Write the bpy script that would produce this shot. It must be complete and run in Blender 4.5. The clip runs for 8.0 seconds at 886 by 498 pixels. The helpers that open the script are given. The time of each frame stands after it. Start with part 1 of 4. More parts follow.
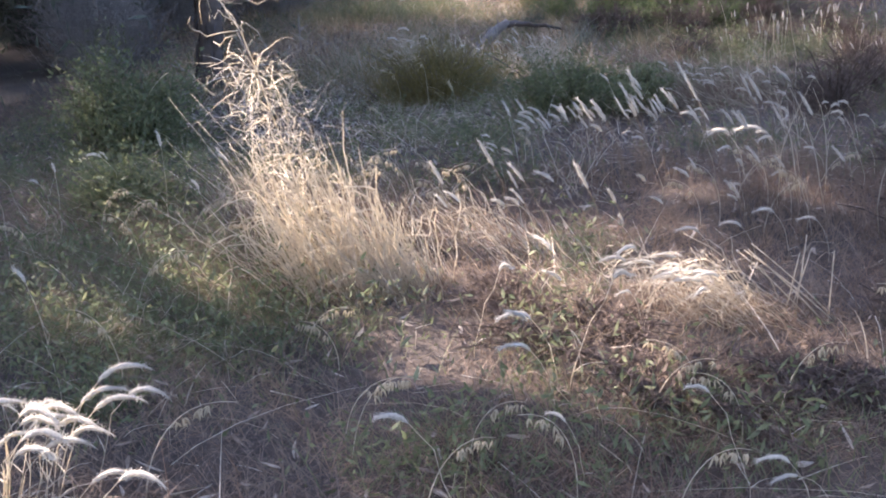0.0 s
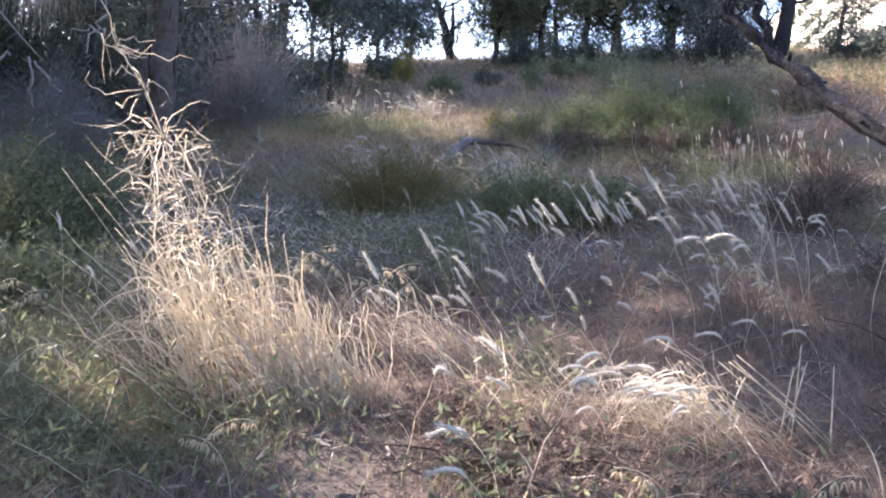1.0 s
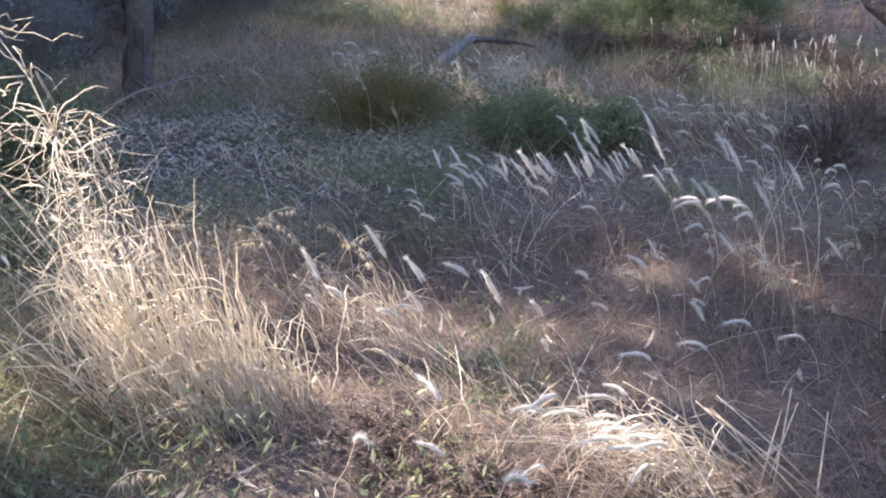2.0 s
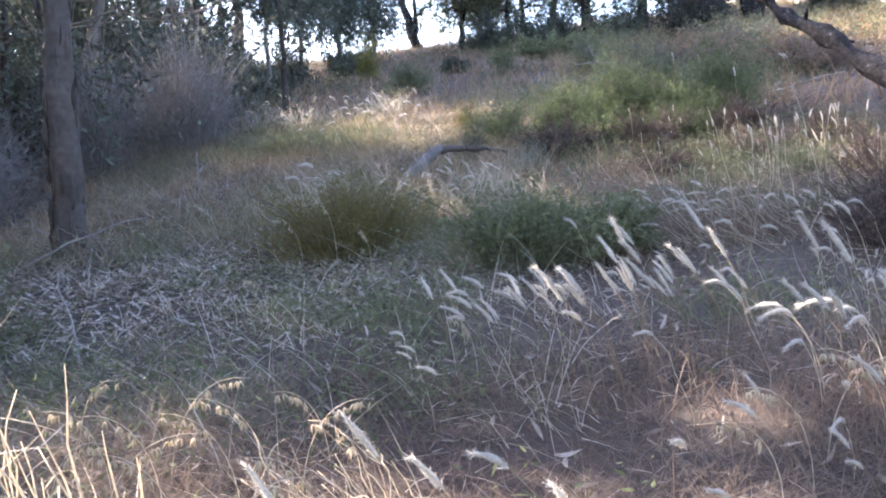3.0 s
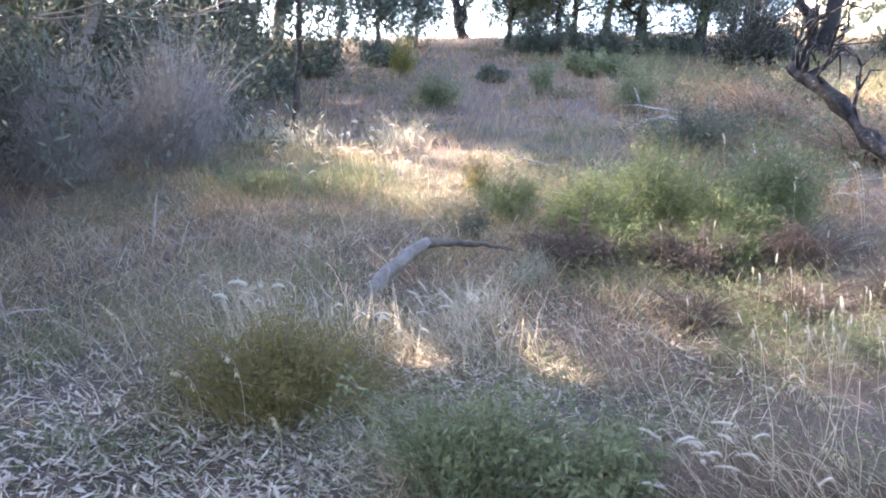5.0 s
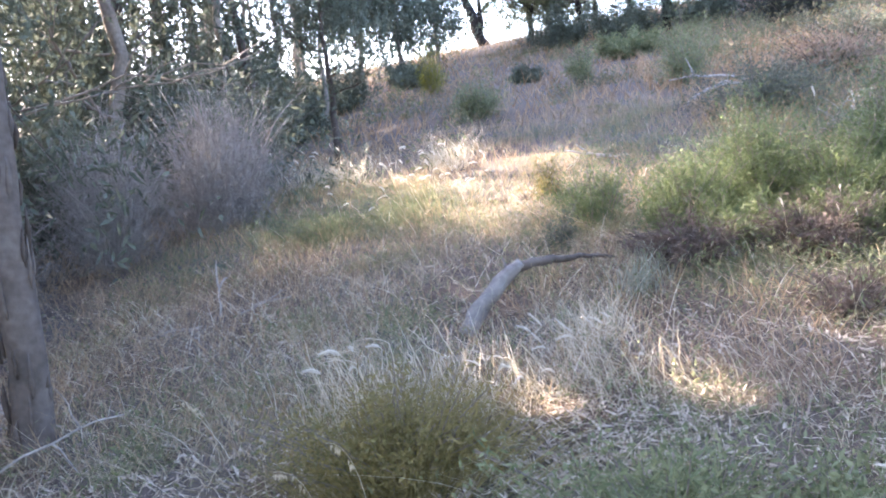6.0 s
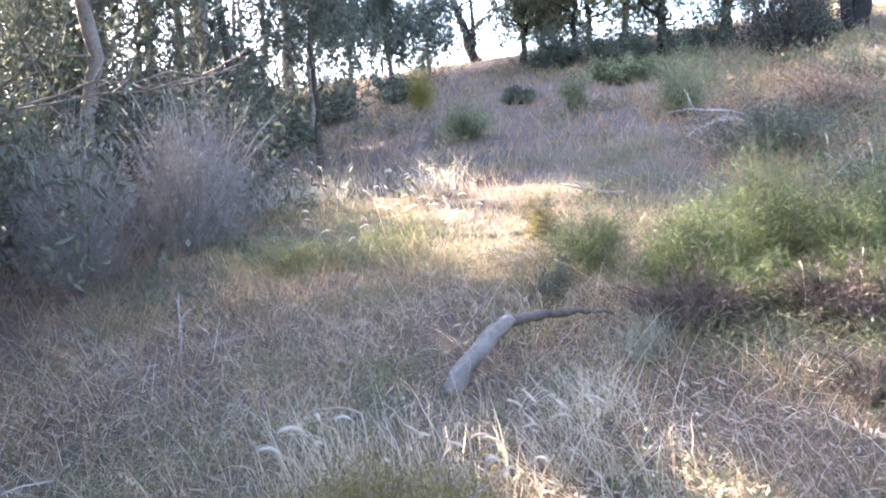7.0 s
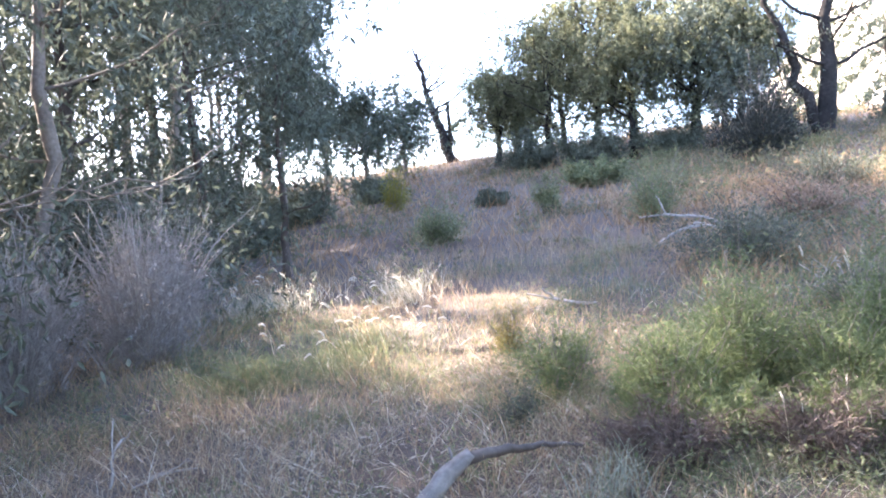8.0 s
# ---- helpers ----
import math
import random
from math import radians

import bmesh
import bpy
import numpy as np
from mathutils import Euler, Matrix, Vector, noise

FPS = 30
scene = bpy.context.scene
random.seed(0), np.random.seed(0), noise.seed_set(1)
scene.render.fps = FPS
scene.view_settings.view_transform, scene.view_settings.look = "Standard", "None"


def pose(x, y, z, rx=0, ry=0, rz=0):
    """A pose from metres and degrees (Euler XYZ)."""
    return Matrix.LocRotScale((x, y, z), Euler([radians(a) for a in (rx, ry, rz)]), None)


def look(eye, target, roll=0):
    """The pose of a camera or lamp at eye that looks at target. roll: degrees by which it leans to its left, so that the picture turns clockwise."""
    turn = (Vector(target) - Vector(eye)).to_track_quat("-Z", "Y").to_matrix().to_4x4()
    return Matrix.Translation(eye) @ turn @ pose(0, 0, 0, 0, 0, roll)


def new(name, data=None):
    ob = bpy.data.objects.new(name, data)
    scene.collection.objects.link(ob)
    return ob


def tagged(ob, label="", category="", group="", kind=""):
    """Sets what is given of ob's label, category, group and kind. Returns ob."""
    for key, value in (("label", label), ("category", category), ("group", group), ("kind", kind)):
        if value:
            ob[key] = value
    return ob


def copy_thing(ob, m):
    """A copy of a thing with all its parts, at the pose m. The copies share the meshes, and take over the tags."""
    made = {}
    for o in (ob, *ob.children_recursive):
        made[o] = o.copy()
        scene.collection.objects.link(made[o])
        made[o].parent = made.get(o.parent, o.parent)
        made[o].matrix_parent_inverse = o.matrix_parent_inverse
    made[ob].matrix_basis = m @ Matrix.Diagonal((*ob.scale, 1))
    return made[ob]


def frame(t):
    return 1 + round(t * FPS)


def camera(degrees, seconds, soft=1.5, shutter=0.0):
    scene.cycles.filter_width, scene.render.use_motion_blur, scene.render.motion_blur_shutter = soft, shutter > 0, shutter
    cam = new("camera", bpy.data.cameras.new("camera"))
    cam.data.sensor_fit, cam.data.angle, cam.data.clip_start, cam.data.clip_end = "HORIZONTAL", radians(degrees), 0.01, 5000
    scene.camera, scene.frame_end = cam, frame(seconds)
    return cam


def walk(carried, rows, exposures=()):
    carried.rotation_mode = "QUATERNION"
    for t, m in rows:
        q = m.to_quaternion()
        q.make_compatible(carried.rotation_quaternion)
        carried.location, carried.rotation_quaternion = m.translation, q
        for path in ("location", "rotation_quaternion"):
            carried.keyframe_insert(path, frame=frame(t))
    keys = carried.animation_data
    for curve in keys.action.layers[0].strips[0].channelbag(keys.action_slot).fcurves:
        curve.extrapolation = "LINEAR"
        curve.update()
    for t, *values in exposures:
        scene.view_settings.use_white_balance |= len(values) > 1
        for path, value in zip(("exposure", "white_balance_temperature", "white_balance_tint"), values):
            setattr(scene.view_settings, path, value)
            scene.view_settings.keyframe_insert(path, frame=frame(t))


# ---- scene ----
cam = camera(57.2, 8.0, soft=2.0)
PATH = [
    (0, (-0.049, -1.962, 1.334), (-0.197, -0.035, 0.819), 3.3),
    (0.2, (-0.135, -1.893, 1.103), (-0.273, 0.092, 0.901), 3.0),
    (0.5, (-0.107, -1.624, 1.092), (-0.264, 0.364, 0.943), -2.2),
    (1, (0.038, -1.494, 1.133), (-0.056, 0.494, 0.936), 5.4),
    (1.3, (0.233, -1.34, 1.31), (0.167, 0.56, 0.69), 8.4),
    (1.5, (0.266, -1.267, 1.343), (0.188, 0.63, 0.714), 9.1),
    (2, (0.208, -1.038, 1.525), (0.095, 0.89, 1.008), 5.6),
    (2.2, (0.19, -0.815, 1.478), (0.038, 1.135, 1.062), 3.8),
    (3.3, (0.04, 0.192, 1.408), (-0.002, 2.179, 1.189), -0.9),
    (3.5, (0.122, 0.422, 1.442), (0.12, 2.41, 1.227), 2.3),
    (4, (0.307, 0.803, 1.729), (0.308, 2.793, 1.527), 5.1),
    (4.2, (0.323, 0.846, 1.966), (0.313, 2.834, 1.746), 5.2),
    (4.5, (0.421, 1.1, 2.131), (0.322, 3.081, 1.867), 6.0),
    (4.7, (0.407, 1.203, 2.289), (0.282, 3.179, 2.002), 6.8),
    (5.8, (0.035, 1.854, 2.442), (-0.178, 3.822, 2.159), -0.5),
    (6, (-0.015, 2.007, 2.384), (-0.267, 3.974, 2.124), -3.9),
    (6.5, (-0.097, 2.278, 2.335), (-0.338, 4.246, 2.071), -2.2),
    (7, (-0.103, 2.577, 2.56), (-0.309, 4.552, 2.326), -1.0),
    (7.4, (-0.072, 2.819, 2.752), (-0.256, 4.795, 2.504), -1.3),
    (7.5, (-0.064, 2.815, 2.713), (-0.228, 4.805, 2.592), -0.6),
    (7.7, (-0.123, 3.091, 2.722), (-0.243, 5.086, 2.635), 2.0),
    (8, (0.033, 2.987, 2.71), (-0.123, 4.981, 2.709), -1.0),
]
EXPOSURES = [(0, 2.55, 5900, 25), (1.5, 2.55, 5700, 24), (2.2, 2.65, 5700, 22), (3.3, 3.15, 5950, 22), (4.7, 3.55, 6050, 20), (6, 3.8, 6150, 21), (7.5, 3.85, 6100, 21), (8, 3.65, 5950, 20)]
walk(cam, [(t, look(eye, target, roll)) for t, eye, target, roll in PATH], EXPOSURES)

# ---- light ----
SUN_AZ, SUN_EL = radians(66), radians(33)   # the sun stands ahead of the walk, to the left of it
SUN_WAY = Vector((-math.sin(SUN_AZ) * math.cos(SUN_EL), math.cos(SUN_AZ) * math.cos(SUN_EL), math.sin(SUN_EL)))

world = bpy.data.worlds.new("world")
scene.world = world
world.use_nodes = True
sky = world.node_tree.nodes.new("ShaderNodeTexSky")
sky.sky_type, sky.sun_disc = "NISHITA", False
sky.sun_elevation, sky.sun_rotation = SUN_EL, -SUN_AZ
sky.air_density, sky.dust_density, sky.ozone_density = 1.0, 2.0, 1.0
world.node_tree.links.new(sky.outputs[0], world.node_tree.nodes["Background"].inputs[0])
world.node_tree.nodes["Background"].inputs[1].default_value = 0.125

sun_data = bpy.data.lights.new("sun", "SUN")
sun_data.energy, sun_data.angle, sun_data.color = 5.0, radians(0.5), (1.0, 0.86, 0.66)
sun = new("sun", sun_data)
sun.matrix_world = look((0, 0, 30), Vector((0, 0, 30)) - SUN_WAY)


# ---- materials ----
def surface(name, colours, rough=0.8, thin=0.0, grain=30.0, bump=0.3, stain=2.0, coords="Object", per="island", drift=0.35):
    """A natural surface: colours run from piece to piece, with stains and grain on top; thin lets light through leaves and straw."""
    m = bpy.data.materials.new(name)
    m.use_nodes = True
    nodes, links = m.node_tree.nodes, m.node_tree.links
    nodes.clear()
    out = nodes.new("ShaderNodeOutputMaterial")
    bsdf = nodes.new("ShaderNodeBsdfPrincipled")
    bsdf.inputs["Roughness"].default_value = rough
    bsdf.inputs["Specular IOR Level"].default_value = 0.25
    where = nodes.new("ShaderNodeTexCoord")
    fine = nodes.new("ShaderNodeTexNoise")
    fine.inputs["Scale"].default_value, fine.inputs["Detail"].default_value = grain, 6.0
    wide = nodes.new("ShaderNodeTexNoise")
    wide.inputs["Scale"].default_value, wide.inputs["Detail"].default_value = stain, 4.0
    links.new(where.outputs[coords], fine.inputs["Vector"])
    links.new(where.outputs[coords], wide.inputs["Vector"])
    ramp = nodes.new("ShaderNodeValToRGB")
    for i, c in enumerate(colours):
        e = ramp.color_ramp.elements[i] if i < 2 else ramp.color_ramp.elements.new(1.0)
        e.color = (*c, 1)
    for i, e in enumerate(ramp.color_ramp.elements):
        e.position = i / (len(colours) - 1)
    if per == "island":
        which = nodes.new("ShaderNodeNewGeometry").outputs["Random Per Island"]
    elif per == "object":
        which = nodes.new("ShaderNodeObjectInfo").outputs["Random"]
    else:
        which = None
    spread = nodes.new("ShaderNodeMath")
    spread.operation = "MULTIPLY_ADD"
    spread.inputs[1].default_value, spread.inputs[2].default_value = 1.6, -0.3
    links.new(wide.outputs["Fac"], spread.inputs[0])
    if which is not None:
        mean = nodes.new("ShaderNodeMix")
        mean.inputs[0].default_value = drift
        links.new(which, mean.inputs[2])
        links.new(spread.outputs[0], mean.inputs[3])
        links.new(mean.outputs[0], ramp.inputs[0])
    else:
        links.new(spread.outputs[0], ramp.inputs[0])
    worn = nodes.new("ShaderNodeMix")
    worn.data_type, worn.blend_type = "RGBA", "MULTIPLY"
    worn.inputs[0].default_value = 0.6
    shade = nodes.new("ShaderNodeMapRange")
    shade.inputs[1].default_value, shade.inputs[2].default_value = 0.3, 0.7
    shade.inputs[3].default_value, shade.inputs[4].default_value = 0.45, 1.2
    links.new(fine.outputs["Fac"], shade.inputs[0])
    links.new(ramp.outputs[0], worn.inputs[6])
    links.new(shade.outputs[0], worn.inputs[7])
    links.new(worn.outputs[2], bsdf.inputs["Base Color"])
    if bump:
        b = nodes.new("ShaderNodeBump")
        b.inputs["Strength"].default_value, b.inputs["Distance"].default_value = bump, 0.01
        links.new(fine.outputs["Fac"], b.inputs["Height"])
        links.new(b.outputs[0], bsdf.inputs["Normal"])
    if thin:
        glow = nodes.new("ShaderNodeBsdfTranslucent")
        links.new(worn.outputs[2], glow.inputs[0])
        both = nodes.new("ShaderNodeMixShader")
        both.inputs[0].default_value = thin
        links.new(bsdf.outputs[0], both.inputs[1])
        links.new(glow.outputs[0], both.inputs[2])
        links.new(both.outputs[0], out.inputs[0])
    else:
        links.new(bsdf.outputs[0], out.inputs[0])
    return m


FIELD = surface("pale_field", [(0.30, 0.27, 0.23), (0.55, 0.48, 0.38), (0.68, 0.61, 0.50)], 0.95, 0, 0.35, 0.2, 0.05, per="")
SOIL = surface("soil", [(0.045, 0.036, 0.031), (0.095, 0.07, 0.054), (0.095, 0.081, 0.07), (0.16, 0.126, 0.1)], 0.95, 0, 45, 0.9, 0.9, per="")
STRAW = surface("straw", [(0.56, 0.45, 0.30), (0.75, 0.67, 0.52), (0.88, 0.83, 0.74)], 0.6, 0.55, 60, 0.1, 3)
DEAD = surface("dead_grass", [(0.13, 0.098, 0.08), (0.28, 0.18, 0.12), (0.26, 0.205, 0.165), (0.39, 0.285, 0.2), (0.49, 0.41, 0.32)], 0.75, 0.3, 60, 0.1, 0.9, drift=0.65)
PALE = surface("seed_down", [(0.70, 0.65, 0.54), (0.86, 0.82, 0.74)], 0.8, 0.45, 200, 0.3, 5)
OAT = surface("oat_husk", [(0.60, 0.50, 0.32), (0.78, 0.70, 0.52)], 0.5, 0.45, 120, 0.1, 5)
GREEN = surface("green_leaf", [(0.08, 0.105, 0.05), (0.15, 0.185, 0.085), (0.27, 0.31, 0.14)], 0.55, 0.5, 40, 0.1, 1.5)
OLIVE = surface("olive_leaf", [(0.14, 0.13, 0.05), (0.24, 0.205, 0.08), (0.38, 0.30, 0.125)], 0.6, 0.4, 40, 0.1, 2)
HERB = surface("herb_leaf", [(0.125, 0.15, 0.075), (0.2, 0.225, 0.115), (0.3, 0.31, 0.18)], 0.6, 0.4, 40, 0.1, 2)
GUM = surface("gum_leaf", [(0.07, 0.084, 0.062), (0.11, 0.127, 0.092), (0.175, 0.19, 0.138)], 0.7, 0.25, 30, 0.1, 0.7)
LITTER = surface("fallen_leaf", [(0.13, 0.095, 0.07), (0.36, 0.29, 0.225), (0.5, 0.43, 0.35), (0.66, 0.59, 0.49)], 0.6, 0.1, 60, 0.2, 1.5)
BARK = surface("dark_bark", [(0.035, 0.028, 0.024), (0.075, 0.06, 0.05), (0.13, 0.105, 0.09)], 0.9, 0, 18, 1.0, 1.5, per="")
GREYBARK = surface("grey_bark", [(0.11, 0.09, 0.075), (0.2, 0.17, 0.145), (0.33, 0.29, 0.25)], 0.85, 0, 22, 0.8, 1.2, per="")
GUMBARK = surface("gum_bark", [(0.075, 0.062, 0.053), (0.12, 0.1, 0.088), (0.2, 0.175, 0.155)], 0.9, 0, 16, 1.0, 2.5, per="")
IRONBARK = surface("furrowed_black_bark", [(0.014, 0.012, 0.012), (0.03, 0.026, 0.024), (0.055, 0.048, 0.044)], 0.95, 0, 12, 1.0, 1.5, per="")
DEADWOOD = surface("weathered_wood", [(0.24, 0.215, 0.19), (0.36, 0.33, 0.30), (0.5, 0.47, 0.43)], 0.8, 0, 35, 0.7, 2.5, per="")
TWIG = surface("dead_twig", [(0.18, 0.162, 0.15), (0.28, 0.255, 0.236), (0.41, 0.38, 0.35)], 0.85, 0, 40, 0.4, 2.0)
BURNT = surface("charred_bark", [(0.010, 0.010, 0.012), (0.016, 0.015, 0.017), (0.03, 0.028, 0.03), (0.05, 0.046, 0.048), (0.30, 0.285, 0.28)], 0.9, 0, 34, 1.0, 17.0, per="")
# darker straw, with shade put into the colour of the stems
SHADED_STEM = surface("shaded_stem", [(0.24, 0.18, 0.12), (0.38, 0.30, 0.21)], 0.7, 0.3, 80, 0.1, 4)
LOGWOOD = surface("log_wood", [(0.15, 0.135, 0.125), (0.24, 0.22, 0.205), (0.36, 0.335, 0.31)], 0.85, 0, 30, 0.9, 4.0, per="")


# ---- building ----
RNG = np.random.default_rng(7)


class Geo:
    """Gathers faces and makes one mesh of them."""

    def __init__(self):
        self.v, self.q, self.t, self.n = [], [], [], 0

    def add(self, verts, quads=None, tris=None):
        verts = np.asarray(verts, float).reshape(-1, 3)
        if quads is not None and len(quads):
            self.q.append(np.asarray(quads, int) + self.n)
        if tris is not None and len(tris):
            self.t.append(np.asarray(tris, int) + self.n)
        self.v.append(verts)
        self.n += len(verts)
        return self

    def mesh(self, name, material, smooth=True):
        me = bpy.data.meshes.new(name)
        v = np.concatenate(self.v)
        q = np.concatenate(self.q) if self.q else np.zeros((0, 4), int)
        t = np.concatenate(self.t) if self.t else np.zeros((0, 3), int)
        me.vertices.add(len(v))
        me.vertices.foreach_set("co", v.ravel())
        me.loops.add(q.size + t.size)
        me.loops.foreach_set("vertex_index", np.r_[q.ravel(), t.ravel()].astype(np.int32))
        me.polygons.add(len(q) + len(t))
        me.polygons.foreach_set("loop_start", np.r_[np.arange(len(q)) * 4, q.size + np.arange(len(t)) * 3].astype(np.int32))
        me.polygons.foreach_set("use_smooth", np.full(len(q) + len(t), smooth))
        me.update(calc_edges=True)
        me.validate()
        me.materials.append(material)
        return me


def part(name, geo, material, parent, label="", smooth=True):
    ob = new(name, geo.mesh(name, material, smooth))
    ob.parent = parent
    return tagged(ob, label)


def root(name, place, label, category, group=""):
    ob = new(name)
    ob.empty_display_size = 0.1
    ob.location = place
    return tagged(ob, label, category, group)


def stuffed(ob):
    return tagged(ob, kind="stuff")


def loose(name, geo, material, label, category, kind="stuff"):
    return tagged(new(name, geo.mesh(name, material)), label, category, "", kind)


def strips(geo, base, along, width, side, bow=None, shape=None, segs=3):
    """Many tapered blades: base and along (N x 3), width (N), side (N x 3), bow (N x 3) bends them off the straight line."""
    n = len(base)
    t = np.linspace(0, 1, segs + 1)
    shape = np.array(shape) if shape is not None else np.linspace(1, 0.12, segs + 1)
    mid = base[:, None] + along[:, None] * t[None, :, None]
    if bow is not None:
        mid = mid + bow[:, None] * (t**2)[None, :, None]
    off = side[:, None] * (width[:, None] * shape[None])[:, :, None] / 2
    v = np.stack([mid - off, mid + off], 2).reshape(n, -1, 3)
    k = np.arange(segs) * 2
    one = np.stack([k, k + 1, k + 3, k + 2], 1)
    q = (one[None] + (np.arange(n) * 2 * (segs + 1))[:, None, None]).reshape(-1, 4)
    return geo.add(v, q)


def unit(a):
    return a / np.maximum(np.linalg.norm(a, axis=-1, keepdims=True), 1e-9)


def rand_unit(n, rng=RNG):
    return unit(rng.normal(size=(n, 3)))


def blades(geo, base, high, width, toward=None, lean=0.35, spread=0.35, droop=0.3, segs=3, rng=RNG):
    """Grass blades from the ground: high and width are mean and range."""
    n = len(base)
    h = rng.uniform(*high, n)
    az = rng.uniform(0, 2 * math.pi, n)
    out = np.stack([np.cos(az), np.sin(az), 0 * az], 1) * spread * rng.uniform(0.2, 1, n)[:, None]
    if toward is not None:
        out = out + np.asarray(toward)[None] * lean * rng.uniform(0.5, 1.4, n)[:, None]
    along = np.stack([out[:, 0], out[:, 1], np.ones(n)], 1) * h[:, None]
    bow = np.stack([out[:, 0], out[:, 1], -droop * rng.uniform(0, 1.5, n)], 1) * h[:, None] * 0.8
    face = rng.uniform(0, 2 * math.pi, n)
    side = np.stack([np.cos(face), np.sin(face), 0 * face], 1)
    return strips(geo, base, along, rng.uniform(*width, n), side, bow, segs=segs)


def tube(geo, pts, radii, sides=6, rough=0.0, rng=RNG):
    """A round limb along pts, with closed ends."""
    pts = np.asarray(pts, float)
    n = len(pts)
    radii = np.broadcast_to(np.asarray(radii, float), (n,))
    tan = unit(np.gradient(pts, axis=0))
    ref = np.array([0.31, 0.95, 0.05]) if abs(tan[:, 2]).mean() > 0.7 else np.array([0.05, 0.1, 1.0])
    u = unit(np.cross(tan, ref))
    w = np.cross(tan, u)
    a = np.arange(sides) * 2 * math.pi / sides
    r = radii[:, None] * (1 + rough * rng.normal(size=(n, sides)))
    v = pts[:, None] + r[..., None] * (np.cos(a)[None, :, None] * u[:, None] + np.sin(a)[None, :, None] * w[:, None])
    v = np.concatenate([v.reshape(-1, 3), pts[:1], pts[-1:]])
    i, j = np.meshgrid(np.arange(n - 1), np.arange(sides), indexing="ij")
    j2 = (j + 1) % sides
    q = np.stack([i * sides + j, i * sides + j2, (i + 1) * sides + j2, (i + 1) * sides + j], -1).reshape(-1, 4)
    s = np.arange(sides)
    s2 = (s + 1) % sides
    t = np.concatenate([np.stack([s2, s, np.full(sides, n * sides)], 1), np.stack([s, s2, np.full(sides, n * sides + 1)], 1) + np.array([(n - 1) * sides, (n - 1) * sides, 0])])
    return geo.add(v, q, t)


def bend(a, b, bow=(0, 0, 0), n=7, wob=0.0, rng=RNG):
    """A bowed line from a to b, with some wobble."""
    t = np.linspace(0, 1, n)[:, None]
    a, b = np.asarray(a, float), np.asarray(b, float)
    p = a + (b - a) * t + np.asarray(bow, float) * (4 * t * (1 - t))
    if wob:
        p[1:] += rng.normal(size=(n - 1, 3)) * wob
    return p


def leaves(geo, centre, length, width, way, rng=RNG):
    """Folded, pointed leaves of two faces each at centre (N x 3), hanging along way (N x 3)."""
    n = len(centre)
    way = unit(way)
    side = unit(np.cross(way, rand_unit(n, rng)))
    fold = np.cross(way, side)
    length, width = length[:, None], width[:, None]
    base, tip = centre - way * length / 2, centre + way * length / 2
    l = centre - way * length * 0.08 + side * width / 2 + fold * width * 0.18
    r = centre - way * length * 0.08 - side * width / 2 + fold * width * 0.18
    v = np.stack([base, l, tip, r], 1)
    k = np.arange(n)[:, None] * 4
    return geo.add(v, None, np.concatenate([k + [0, 1, 2], k + [0, 2, 3]]))


# ---- ground ----
RISE_Y = [-400, -60, -5, -2, 0, 2, 4.7, 8, 12, 16, 25, 43, 50, 70, 120, 260, 700]
RISE_Z = [-30, -7, -0.75, -0.2, 0.12, 0.4, 0.68, 1.2, 1.95, 2.55, 4.0, 7.3, 7.8, 7.2, 6.0, 9.0, 20]


def ground_z(x, y):
    x, y = np.asarray(x, float), np.asarray(y, float)
    z = (np.interp(y - 0.8, RISE_Y, RISE_Z) + np.interp(y, RISE_Y, RISE_Z) + np.interp(y + 0.8, RISE_Y, RISE_Z)) / 3
    z = z + 0.12 * np.clip(x, -12, 14) * np.clip((y + 6) / 10, 0.4, 1)
    z = z + 44 * np.exp(-(((x - 62) / 24) ** 2 + ((y - 125) / 42) ** 2))   # the pale hill beyond the trees
    bumps = 0.035 * np.sin(2.3 * x + 0.7 * y) * np.sin(1.9 * y - 0.6 * x) + 0.018 * np.sin(6.1 * x + 1.3) * np.sin(5.3 * y + x)
    return z + bumps


def on_ground(xy, sink=0.01):
    xy = np.asarray(xy, float).reshape(-1, 2)
    return np.column_stack([xy, ground_z(xy[:, 0], xy[:, 1]) - sink])


def scatter(n, x0, x1, y0, y1, rng=RNG):
    return np.column_stack([rng.uniform(x0, x1, n), rng.uniform(y0, y1, n)])


def cluster(n, x, y, rx, ry, rng=RNG):
    return np.column_stack([x + rx * rng.normal(size=n), y + ry * rng.normal(size=n)])


